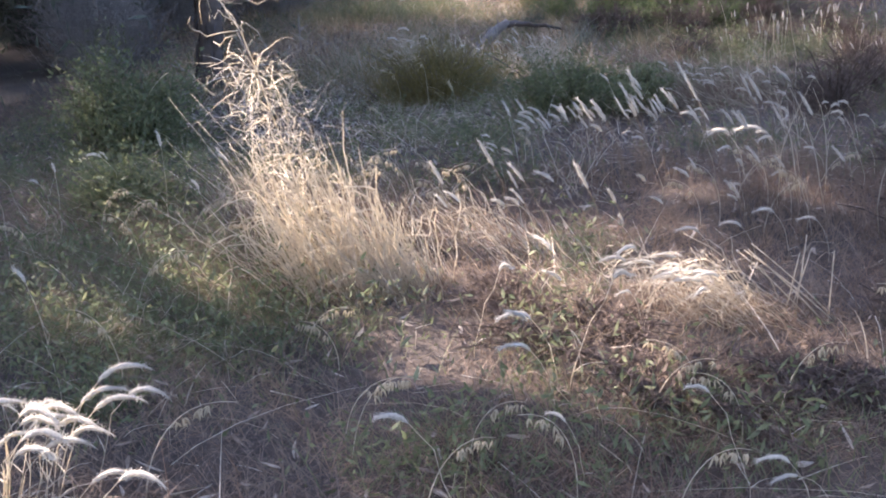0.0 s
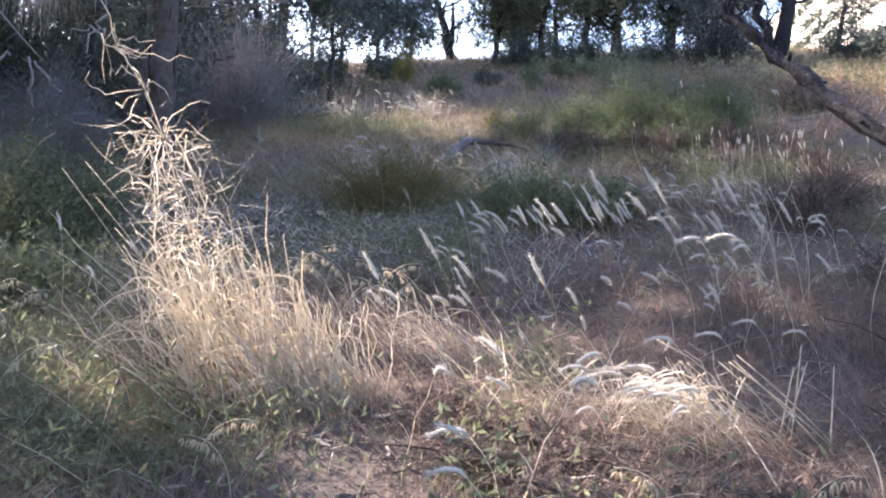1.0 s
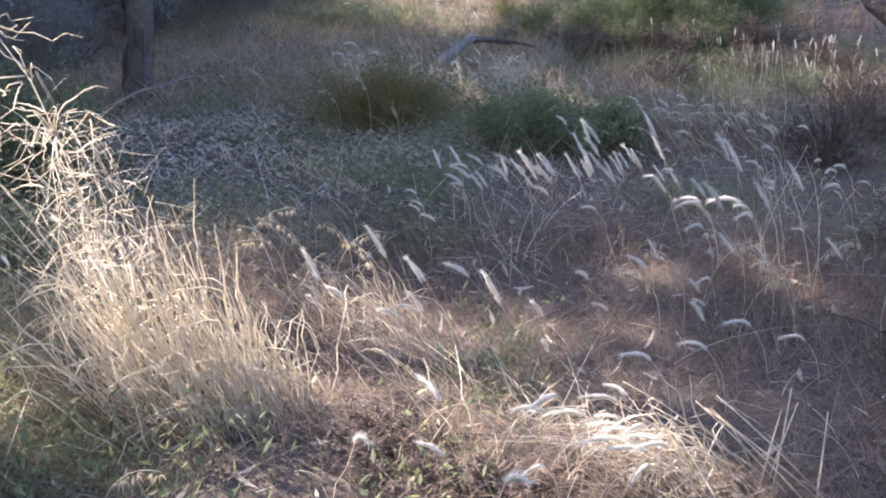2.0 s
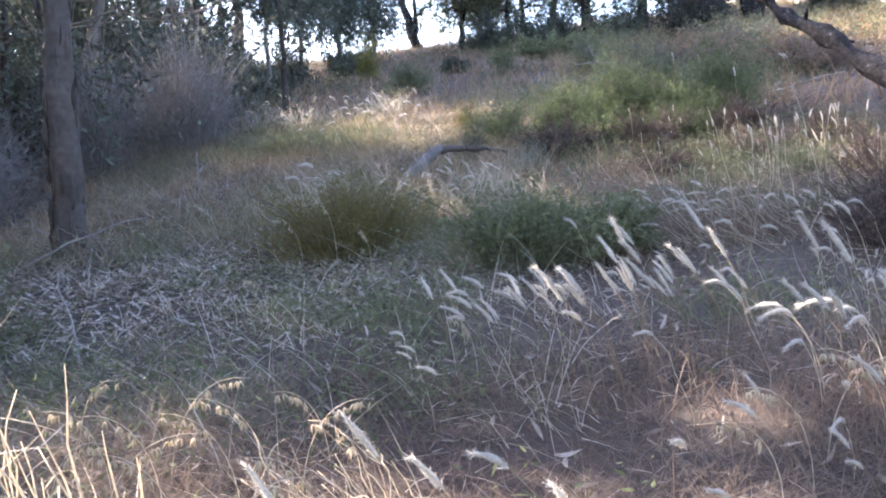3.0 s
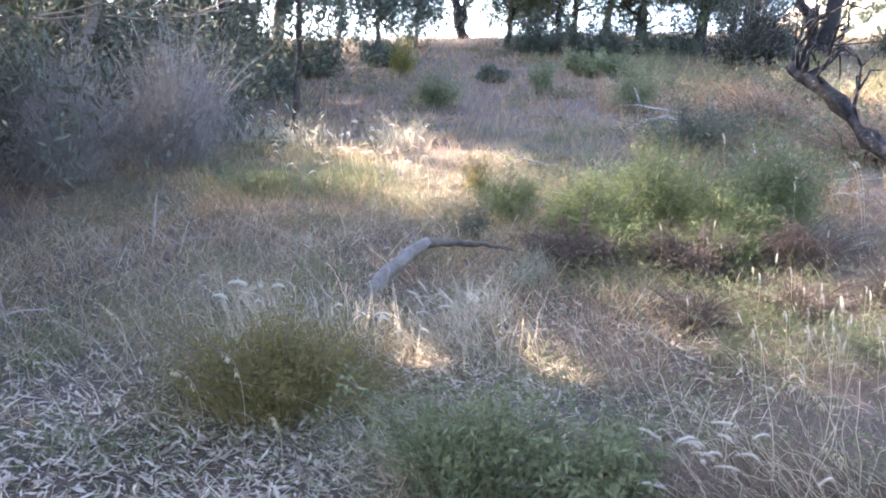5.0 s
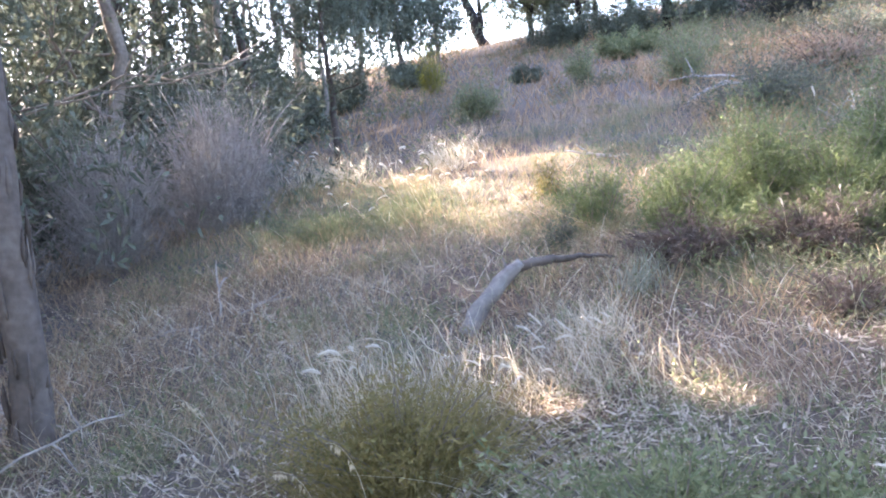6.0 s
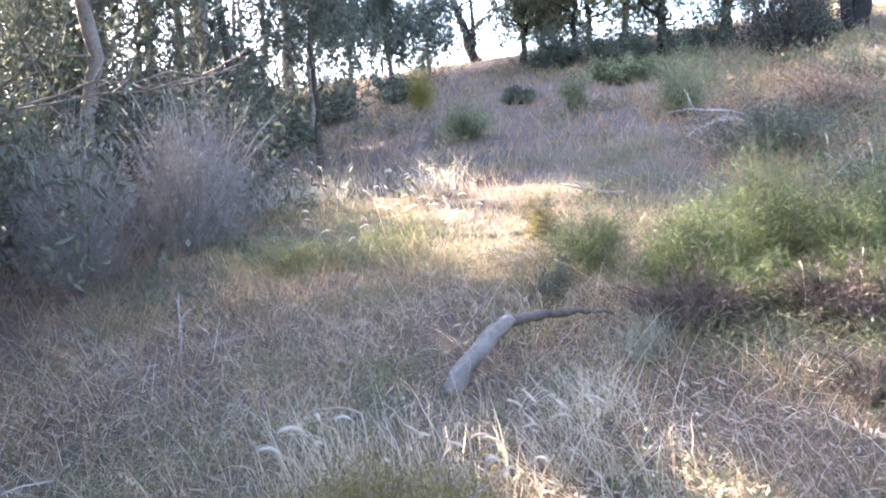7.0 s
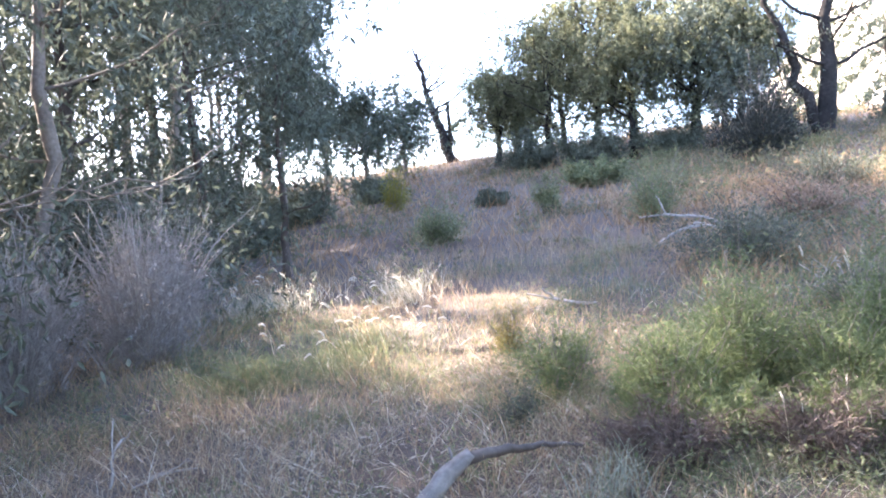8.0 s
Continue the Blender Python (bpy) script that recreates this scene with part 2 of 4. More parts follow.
def build_ground():
    dense = np.linspace(-7, 7, 141)
    xs = np.r_[-700, -400, -250, -150, -100, -70, -50, -38, -30, -24, -19, -15, -12, -10, -8.5, dense, 8.5, 10, 12, 15, 19, 24, 30, 38, 44, 50, 56, 63, 70, 78, 86, 94, 103, 115, 130, 150, 250, 400, 700]
    ys = np.r_[-400, -200, -100, -60, -35, -20, -12, -8, np.linspace(-6, 14, 181), np.linspace(14.4, 50, 80), 53, 58, 64, 72, 82, 90, 100, 110, 120, 130, 145, 160, 180, 205, 230, 300, 400, 550, 700]
    gx, gy = np.meshgrid(xs, ys)
    z = ground_z(gx, gy)
    near = (abs(gx) < 8) & (gy > -6) & (gy < 15)
    z = z + near * RNG.normal(size=z.shape) * 0.008
    v = np.stack([gx, gy, z], -1).reshape(-1, 3)
    w = len(xs)
    i, j = np.meshgrid(np.arange(len(ys) - 1), np.arange(w - 1), indexing="ij")
    q = np.stack([i * w + j, i * w + j + 1, (i + 1) * w + j + 1, (i + 1) * w + j], -1).reshape(-1, 4)
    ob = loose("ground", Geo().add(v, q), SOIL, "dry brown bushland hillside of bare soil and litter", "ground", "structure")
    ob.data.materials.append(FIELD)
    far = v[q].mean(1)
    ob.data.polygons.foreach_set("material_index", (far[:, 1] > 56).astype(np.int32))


build_ground()


# ---- ground cover ----
def uneven(xy, scale=1.0, cut=0.0):
    """Keeps the places of a scatter where a slow noise is high, so that cover comes in drifts."""
    keep = [noise.noise((x * scale, y * scale, 3.1)) > cut - 0.25 * (i % 3) for i, (x, y) in enumerate(xy)]
    return xy[np.array(keep)]


def ground_cover():
    # short dead tangle, mown close by wind, all along the walk
    g = Geo()
    xy = uneven(scatter(80000, -5.5, 5.5, -1.5, 11.0), 1.3, 0.12)
    bare = ((xy[:, 0] + 1.7) / 1.6) ** 2 + ((xy[:, 1] - 5.0) / 1.1) ** 2 < 1
    xy = xy[~bare | (RNG.uniform(size=len(xy)) < 0.25)]
    thin = ((xy[:, 0] - 1.7) / 1.4) ** 2 + ((xy[:, 1] - 6.4) / 1.3) ** 2 < 1
    xy = xy[~thin | (RNG.uniform(size=len(xy)) < 0.4)]
    blades(g, on_ground(xy), (0.06, 0.26), (0.002, 0.005), spread=1.3, droop=0.5, rng=RNG)
    blades(g, on_ground(uneven(scatter(72000, -3.2, 3.4, -1.6, 3.2), 1.5, -0.1)), (0.04, 0.17), (0.002, 0.005), spread=1.6, droop=0.5)
    loose("dead_grass_thatch", g, DEAD, "low tangle of grey-brown dead grass on the slope", "dry grass")
    # straws lying flat
    g = Geo()
    xy = np.concatenate([scatter(8500, -5, 4.5, 2.4, 10.5), scatter(700, -3.5, 3.5, -1.5, 2.4)])
    n = len(xy)
    az = RNG.uniform(0, 2 * math.pi, n)
    length = RNG.uniform(0.06, 0.27, n)
    way = np.stack([np.cos(az), np.sin(az), RNG.normal(size=n) * 0.12 + 0.12], 1) * length[:, None]
    strips(g, on_ground(xy, -0.02), way, RNG.uniform(0.002, 0.006, n), np.tile([0, 0, 1.0], (n, 1)) * 0.3 + np.stack([-np.sin(az), np.cos(az), 0 * az], 1), np.stack([0 * az, 0 * az, -0.08 * length], 1))
    loose("fallen_straw", g, STRAW, "pale broken straws lying on the ground", "dry grass")
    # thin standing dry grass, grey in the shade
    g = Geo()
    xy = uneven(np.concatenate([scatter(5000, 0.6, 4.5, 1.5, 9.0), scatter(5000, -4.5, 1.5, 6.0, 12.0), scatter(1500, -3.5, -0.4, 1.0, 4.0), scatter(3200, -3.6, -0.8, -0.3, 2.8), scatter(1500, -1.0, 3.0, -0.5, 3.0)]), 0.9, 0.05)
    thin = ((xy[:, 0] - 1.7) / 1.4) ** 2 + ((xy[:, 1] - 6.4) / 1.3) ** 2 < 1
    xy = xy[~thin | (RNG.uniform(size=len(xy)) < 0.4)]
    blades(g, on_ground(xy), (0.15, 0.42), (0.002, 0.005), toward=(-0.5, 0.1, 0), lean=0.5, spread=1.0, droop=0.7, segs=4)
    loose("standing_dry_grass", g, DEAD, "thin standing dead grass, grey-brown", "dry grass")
    # thick pale straws, bent every way
    g = Geo()
    xy = uneven(np.concatenate([scatter(700, 0.2, 3.8, 2.4, 8.5), scatter(2600, -4.2, 2.0, 5.2, 9.5), scatter(700, -2.5, 0.6, 2.2, 4.6), scatter(110, -1.6, 1.6, -0.3, 1.8), scatter(420, -3.4, -0.9, 0.2, 2.8), scatter(800, -3.5, 2.5, 9.5, 12.5)]), 1.6, 0.05)
    blades(g, on_ground(xy), (0.12, 0.42), (0.004, 0.0075), toward=(-0.4, 0, 0), lean=0.4, spread=1.3, droop=0.9, segs=5)
    loose("bent_straw", g, STRAW, "pale bent straws standing loosely over the dead grass", "dry grass")
    # tan grass of the middle slope
    g = Geo()
    xy = uneven(np.concatenate([scatter(16000, -7, 4, 9.6, 17.0), scatter(4500, -4.6, 1.6, 6.3, 9.8)]), 0.7, 0.05)
    blades(g, on_ground(xy), (0.12, 0.42), (0.004, 0.008), spread=0.6, droop=0.4, segs=2)
    loose("tan_grass", g, surface("tan_grass", [(0.32, 0.21, 0.125), (0.47, 0.33, 0.2), (0.58, 0.45, 0.29)], 0.7, 0.4, 40, 0.1, 0.6), "tan dry grass covering the middle of the slope", "dry grass")
    # paler, thinner grass in front of it
    g = Geo()
    xy = uneven(np.concatenate([scatter(9000, -4.8, 1.6, 6.0, 10.0), scatter(800, 0.5, 4.5, 5.0, 9.0)]), 0.8, 0.3)
    blades(g, on_ground(xy), (0.1, 0.36), (0.003, 0.008), toward=(-0.3, 0, 0), lean=0.4, spread=1.1, droop=0.7, segs=3)
    loose("pale_grass", g, surface("pale_grass", [(0.36, 0.25, 0.16), (0.52, 0.41, 0.28), (0.50, 0.45, 0.30), (0.68, 0.58, 0.43)], 0.7, 0.45, 40, 0.1, 0.8, drift=0.5), "thin bleached grass over the lower slope", "dry grass")
    # far slope
    g = Geo()
    xy = uneven(np.concatenate([scatter(22000, -14, 18, 16.0, 46.0), scatter(6000, 2, 12, 9.0, 22.0)]), 0.35, 0.0)
    blades(g, on_ground(xy), (0.2, 0.55), (0.015, 0.035), spread=0.7, droop=0.5, segs=2)
    loose("far_dry_grass", g, surface("far_grass", [(0.23, 0.15, 0.09), (0.35, 0.235, 0.14), (0.45, 0.325, 0.205)], 0.8, 0.3, 20, 0.1, 0.25), "tan and grey dry grass on the far slope", "dry grass")
    # low green plants between
    g = Geo()
    spots = [(-1.9, 1.5, 0.55, 0.4, 5200), (-1.15, 0.9, 0.4, 0.2, 1900), (-1.6, 0.75, 0.4, 0.3, 1500), (0.3, 1.6, 0.12, 0.2, 350), (0.12, 0.75, 0.08, 0.25, 300), (0.6, 0.3, 0.28, 0.16, 700), (-0.15, 0.12, 0.2, 0.1, 500), (-1.4, 0.35, 0.1, 0.08, 300),
             (1.3, 7.95, 0.45, 0.2, 1500), (2.1, 7.9, 0.4, 0.25, 1200), (0.4, 18.6, 0.25, 0.2, 300), (-0.6, 4.0, 0.25, 0.15, 600), (-2.4, 10.6, 0.6, 0.35, 2200),
             (-1.5, 11.0, 0.5, 0.4, 1200), (1.0, 11.5, 1.0, 0.6, 1800), (-2.4, 6.9, 0.6, 0.4, 1200), (2.4, 6.6, 0.5, 0.3, 1200), (-0.2, 3.2, 0.3, 0.2, 350), (-3.4, 2.6, 0.6, 0.7, 1600), (0.0, 9.2, 0.3, 0.3, 600)]
    for k in range(130):
        x, y = RNG.uniform(-4.5, 4.5), RNG.uniform(2.8, 15.0)
        spots.append((x, y, RNG.uniform(0.15, 0.5), RNG.uniform(0.1, 0.35), int(RNG.uniform(120, 600))))
    xy = np.concatenate([cluster(n, x, y, rx, ry) for x, y, rx, ry, n in spots])
    p = on_ground(xy)
    p[:, 2] += np.abs(RNG.normal(size=len(p))) * 0.12
    leaves(g, p, RNG.uniform(0.02, 0.06, len(p)), RNG.uniform(0.006, 0.016, len(p)), rand_unit(len(p)) + [0, 0, 0.6])
    blades(g, on_ground(xy[::2]), (0.08, 0.24), (0.002, 0.006), spread=0.7, droop=0.3)
    loose("green_weeds", g, HERB, "low green weeds among the dead grass", "weeds")
    # knee-high scrub dotted over the far slope
    g = Geo()
    for k in range(330):
        x, y = (RNG.uniform(-9, 15), RNG.uniform(13.5, 44.0)) if k < 170 else (RNG.uniform(2.5, 14), RNG.uniform(11.0, 30.0))
        n = int(RNG.uniform(60, 260))
        p = on_ground(cluster(n, x, y, RNG.uniform(0.15, 0.6), RNG.uniform(0.15, 0.5)))
        p[:, 2] += np.abs(RNG.normal(size=n)) * RNG.uniform(0.08, 0.3)
        leaves(g, p, RNG.uniform(0.06, 0.16, n), RNG.uniform(0.015, 0.045, n), rand_unit(n) + [0, 0, 0.5])
    loose("far_scrub", g, surface("scrub_leaf", [(0.10, 0.105, 0.06), (0.17, 0.15, 0.10), (0.16, 0.18, 0.09), (0.28, 0.24, 0.16)], 0.7, 0.4, 20, 0.1, 0.3, drift=0.7), "low scrub and weeds dotted over the far slope", "scrub")
    # fallen gum leaves
    g = Geo()
    xy = np.concatenate([cluster(4200, -1.8, 5.0, 1.1, 0.8), cluster(1600, -0.2, 5.2, 0.6, 0.45), cluster(900, 0.15, 5.6, 0.35, 0.35), cluster(700, 1.3, 6.3, 0.6, 0.5), scatter(2600, -4.5, 2.5, 2.0, 9.5), scatter(500, -2, 2, -1, 2.0)])
    n = len(xy)
    az = RNG.uniform(0, 2 * math.pi, n)
    length = RNG.uniform(0.04, 0.1, n)
    way = np.stack([np.cos(az), np.sin(az), RNG.normal(size=n) * 0.3], 1) * length[:, None]
    side = unit(np.stack([-np.sin(az), np.cos(az), RNG.normal(size=n) * 0.5], 1))
    strips(g, on_ground(xy, -0.022), way, RNG.uniform(0.009, 0.02, n), side, np.stack([-np.sin(az) * 0.25, np.cos(az) * 0.25, RNG.uniform(-0.1, 0.35, n)], 1) * length[:, None], shape=[0.15, 0.85, 1.0, 0.6, 0.05], segs=4)
    loose("leaf_litter", g, LITTER, "silvery and tan fallen gum leaves on bare ground", "leaf litter")


    # rows of leaves added along the pale hill as its shadowed stripes
    g = Geo()
    for row in range(7):
        x = np.arange(26, 78, 0.35)
        y = 74 + 6.5 * row + 2.0 * np.sin(x * 0.13 + row) + 0.1 * x
        keep = RNG.uniform(size=len(x)) < 0.75
        p = np.repeat(on_ground(np.column_stack([x, y])[keep]), 14, 0)
        p = p + RNG.normal(size=p.shape) * [0.4, 0.4, 0.3] + [0, 0, 0.6]
        leaves(g, p, RNG.uniform(0.5, 1.0, len(p)), RNG.uniform(0.3, 0.6, len(p)), rand_unit(len(p)))
    loose("far_hedgerows", g, GUM, "thin grey-green leaf rows added as shadowed stripes of a pale far hill", "hedge")


ground_cover()


# ---- seed grasses ----
def head_grass(height, lean, droop, length, fat, seed, straw=STRAW):
    """A dry grass stem with one fluffy, nodding seed head."""
    rng = np.random.default_rng(seed)
    top = np.array([lean[0] * height, lean[1] * height, height])
    stem = bend((0, 0, -0.02), top, (lean[0] * -0.06, 0, 0.02), 6, 0.004, rng)
    ahead = unit(stem[-1] - stem[-2])
    t = np.linspace(0, 1, 9)[:, None]
    side = unit(np.array([lean[0] + 1e-3, lean[1], 0.0]))
    spine = stem[-1] + ahead * length * t + (side * 0.45 - np.array([0, 0, 1.0])) * droop * length * t**2
    r = 0.82 * fat * np.array([0.2, 0.55, 0.8, 0.92, 0.95, 0.9, 0.75, 0.5, 0.12])
    ob = root("seed_grass", (0, 0, 0), "dry grass stem with a pale fluffy seed head", "seed grass", "pale seed heads in the grass")
    g = Geo()
    tube(g, stem, np.linspace(0.0016, 0.001, 6), 4, 0, rng)
    leaf = np.array([stem[1], stem[2], stem[1]])
    strips(g, leaf, np.array([[0.1, 0.03, 0.12], [-0.09, 0.02, 0.14], [0.02, -0.08, 0.1]]) * height * 2, np.full(3, 0.004), rand_unit(3, rng), np.array([[0.05, 0, -0.16]] * 3) * height)
    part("stem", g, straw, ob)
    g = Geo()
    tube(g, spine, r, 7, 0.28, rng)
    n = 190
    k = rng.integers(0, 8, n)
    base = spine[k] + (spine[k + 1] - spine[k]) * rng.uniform(0, 1, n)[:, None]
    strips(g, base, (rand_unit(n, rng) + unit(spine[k + 1] - spine[k]) * 0.9) * fat * 1.7, np.full(n, 0.0019), rand_unit(n, rng), segs=1)
    part("seed_head", g, PALE, ob, "pale fluffy seed head")
    return ob


HEADS = [head_grass(0.50, (-0.30, 0.05), 0.35, 0.092, 0.0088, 1), head_grass(0.58, (-0.12, 0.0), 0.2, 0.103, 0.0094, 2), head_grass(0.42, (-0.45, 0.1), 0.6, 0.086, 0.0088, 3),
         head_grass(0.62, (-0.06, -0.1), 0.1, 0.119, 0.0101, 4), head_grass(0.36, (0.25, -0.1), 0.75, 0.081, 0.0084, 5), head_grass(0.30, (-0.6, -0.1), 0.9, 0.076, 0.0094, 6),
         # fat heads on short stems: nodding, lying over, arching back; last three have shade-coloured stems
         head_grass(0.24, (-0.45, 0.0), 0.75, 0.105, 0.0085, 7), head_grass(0.19, (-0.9, -0.1), 0.45, 0.105, 0.0085, 8), head_grass(0.30, (0.35, -0.1), 0.6, 0.13, 0.0085, 9),
         head_grass(0.34, (-0.42, 0.05), 0.12, 0.095, 0.0072, 10, SHADED_STEM), head_grass(0.29, (-0.6, 0.05), 0.3, 0.088, 0.0072, 11, SHADED_STEM), head_grass(0.38, (-0.25, 0.0), 0.03, 0.108, 0.0072, 12, SHADED_STEM)]
USED = set()


def plant(kinds, x, y, turn, scale, label=""):
    """Sets a copy of one of the kinds on the ground."""
    k = HEADS[kinds]
    m = Matrix.Translation((x, y, float(ground_z(x, y)) - 0.005)) @ Matrix.Rotation(turn, 4, "Z") @ Matrix.Rotation(RNG.normal() * 0.08, 4, "X") @ Matrix.Scale(scale, 4)
    if kinds not in USED:
        USED.add(kinds)
        k.matrix_basis = m
        ob = k
    else:
        ob = copy_thing(k, m)
        ob.matrix_basis = m
    if label:
        tagged(ob, label)
    return ob


def seed_grasses():
    rows = [
        # count, x, y, spread x, spread y, kinds, scale
        (20, 0.42, 2.8, 0.18, 0.14, (9, 10, 9), 1.12), (6, 0.1, 2.7, 0.12, 0.12, (10, 2), 0.85), (24, 0.82, 2.76, 0.15, 0.12, (11, 9, 11, 9), 1.16), (14, 1.3, 2.35, 0.18, 0.18, (9, 6, 11), 1.2), (8, 1.6, 2.6, 0.2, 0.2, (0, 2), 0.8),
        (28, 1.75, 3.3, 0.5, 0.35, (0, 2, 4, 2), 0.78), (13, 0.16, 1.5, 0.22, 0.12, (9, 11, 10), 1.0), (3, 0.25, 0.5, 0.1, 0.08, (6, 10), 0.95), (4, 0.05, 0.85, 0.2, 0.16, (4, 10), 0.95), (16, 1.15, 1.8, 0.3, 0.2, (9, 10, 6), 0.9),
        (64, 2.5, 6.1, 0.42, 0.38, (1, 11, 1, 3), 0.62), (15, 0.2, 6.4, 0.24, 0.15, (9, 10, 6), 0.9), (7, 2.2, 7.9, 0.4, 0.3, (1, 3), 0.62),
        (26, -1.3, 11.1, 0.38, 0.4, (2, 5, 0), 1.0), (8, -1.25, 13.2, 0.3, 0.3, (2, 5), 1.0), (12, -3.4, 14.0, 0.35, 0.4, (0, 2), 1.0), (6, 3.4, 9.8, 0.5, 0.5, (1, 0), 1.1),
        (24, -1.3, -0.2, 0.13, 0.1, (8, 8, 4), 1.02), (6, -1.05, -0.35, 0.1, 0.06, (8,), 0.95), (4, -1.5, 0.2, 0.12, 0.12, (0, 2), 0.9), (16, -2.3, 1.9, 0.45, 0.3, (0, 2, 1), 0.9), (6, 0.75, -0.05, 0.3, 0.2, (6, 2, 7), 0.7), (4, 0.3, 0.15, 0.25, 0.2, (2, 6), 0.8), (8, -0.95, 6.25, 0.4, 0.15, (2, 4), 1.1),
    ]
    for n, x, y, rx, ry, kinds, scale in rows:
        for i in range(n):
            plant(kinds[i % len(kinds)], x + rx * RNG.normal(), y + ry * RNG.normal(), RNG.normal() * 0.5, scale * RNG.uniform(0.8, 1.2))


seed_grasses()


def wild_oat(x, y, height, lean, seed):
    """A wild oat: a thin stem that arches over, with spikelets hanging in rows."""
    rng = np.random.default_rng(seed)
    ob = root("wild_oat", (x, y, float(ground_z(x, y)) - 0.01), "bleached wild oat stem with hanging husks", "wild oat", "wild oats by the path")
    t = np.linspace(0, 1, 11)[:, None]
    side = np.array([lean[0], lean[1], 0.0])
    p = np.array([0, 0, 1.0]) * height * (t - 0.38 * t**3) + side * height * t**2
    g = Geo()
    tube(g, p, np.linspace(0.002, 0.0009, 11), 4, 0, rng)
    stem = part("stem", g, STRAW, ob)
    n = 11
    k = rng.uniform(5.5, 9.9, n)
    i = k.astype(int)
    base = p[i] + (p[np.minimum(i + 1, 10)] - p[i]) * (k - i)[:, None]
    if not HUSK:
        g = Geo()
        for q in (-1, 1):
            w = unit(np.array([q * 0.22, 0.1 * q, -1.0]))
            tube(g, np.array([[0, 0, -0.012], w * 0.02, w * 0.028, w * 0.04]), [0.0008, 0.0032, 0.0026, 0.0003], 4, 0, rng)
        HUSK.append(g.mesh("husk", OAT))
    for b in base:
        h = new("husk", HUSK[0])
        h.parent = stem
        h.matrix_basis = Matrix.Translation(b) @ Euler((rng.normal() * 0.25, rng.normal() * 0.25, rng.uniform(0, 6))).to_matrix().to_4x4()


HUSK = []
for k, (x, y, h, lx, ly) in enumerate([(-0.55, 1.75, 0.55, 0.4, 0.1), (-0.3, 1.9, 0.5, -0.4, 0), (-0.45, 0.2, 0.5, 0.4, -0.1), (0.2, 0.0, 0.45, -0.4, -0.1), (0.45, -0.05, 0.4, 0.4, 0), (-0.2, -0.1, 0.42, 0.4, 0.1), (-1.0, 0.0, 0.5, 0.5, 0.1),
                                       (-0.55, 2.3, 0.5, -0.5, 0), (-0.85, 2.2, 0.55, -0.4, -0.1), (-1.15, 2.1, 0.5, 0.4, -0.1), (-0.4, 2.5, 0.45, -0.4, -0.1), (-0.2, 2.1, 0.5, -0.4, 0.1), (-1.3, 2.6, 0.5, 0.3, 0), (1.0, 2.05, 0.5, -0.4, 0), (1.35, 2.1, 0.5, -0.45, 0), (1.5, 2.25, 0.5, 0.4, 0.1),
                                       (1.2, 2.0, 0.42, 0.4, 0), (-0.8, 5.2, 0.8, -0.25, 0.1), (-1.05, 5.3, 0.6, -0.35, 0), (-0.55, 5.0, 0.5, -0.2, 0), (0.1, 3.1, 0.45, -0.3, 0), (-1.0, 4.1, 0.4, -0.3, 0), (-1.9, 6.2, 0.6, -0.4, 0), (-1.4, 6.7, 0.6, 0.4, 0),
                                       (1.2, 0.45, 0.5, 0.3, 0), (1.35, 0.7, 0.5, -0.35, 0), (-1.45, 0.9, 0.6, 0.4, 0), (-1.3, 0.5, 0.5, -0.4, 0), (2.0, 5.0, 0.7, -0.4, 0.1), (1.9, 4.6, 0.6, -0.3, 0), (-0.95, 2.0, 0.55, 0.5, 0.1), (-0.7, 1.95, 0.5, -0.5, 0), (-0.9, 2.4, 0.6, 0.45, 0), (-0.6, 2.15, 0.5, -0.5, 0.1), (-1.05, 2.3, 0.5, -0.4, 0), (-0.45, 2.3, 0.5, 0.45, 0), (1.1, 2.2, 0.5, 0.4, 0), (1.25, 2.15, 0.55, -0.4, 0), (1.4, 2.0, 0.45, -0.4, 0), (0.9, 2.0, 0.4, -0.5, 0),
                                       (-1.9, 1.7, 0.5, 0.4, 0), (-1.7, 1.5, 0.45, -0.4, 0), (-2.1, 1.9, 0.5, 0.3, 0), (-1.55, 1.7, 0.5, 0.4, 0.1), (-2.2, 1.5, 0.45, -0.4, 0), (-1.4, 1.45, 0.45, 0.5, 0), (0.45, 0.4, 0.35, 0.5, 0), (0.7, 0.3, 0.35, -0.5, 0), (0.85, 0.45, 0.4, 0.4, 0), (0.6, 0.5, 0.3, -0.6, 0), (-0.75, 0.8, 0.35, 0.5, 0), (-0.6, 0.7, 0.3, -0.5, 0), (-0.5, 0.35, 0.35, 0.6, 0), (-0.1, 0.2, 0.3, 0.5, 0)]):
    wild_oat(x, y, h, (lx, ly), 40 + k)


# ---- tussocks ----
def tussock(name, x, y, rx, ry, n, high, width, toward, lean, material, label, spread=0.35, droop=0.25, category="tussock", stalks=0, stalk_high=(0.5, 0.8), part_name="blade_mass"):
    z = float(ground_z(x, y))
    ob = root(name, (x, y, z), label, category)
    xy = cluster(n, x, y, rx, ry)
    g = Geo()
    blades(g, on_ground(xy) - [x, y, z], high, width, toward, lean, spread, droop, 4)
    stuffed(part(part_name, g, material, ob))
    for k in range(stalks):
        b = on_ground(cluster(1, x, y, rx * 0.7, ry * 0.7))[0] - [x, y, z]
        h = RNG.uniform(*stalk_high)
        tip = b + np.array([toward[0] * lean * h + RNG.normal() * 0.16 * h, toward[1] * lean * h + RNG.normal() * 0.1, h])
        g = Geo()
        p = bend(b, tip, (RNG.normal() * 0.03, 0, 0.02), 6, 0.006)
        tube(g, p, np.linspace(0.0026, 0.001, 6), 4)
        part("stalk", g, STRAW, ob)
    return ob


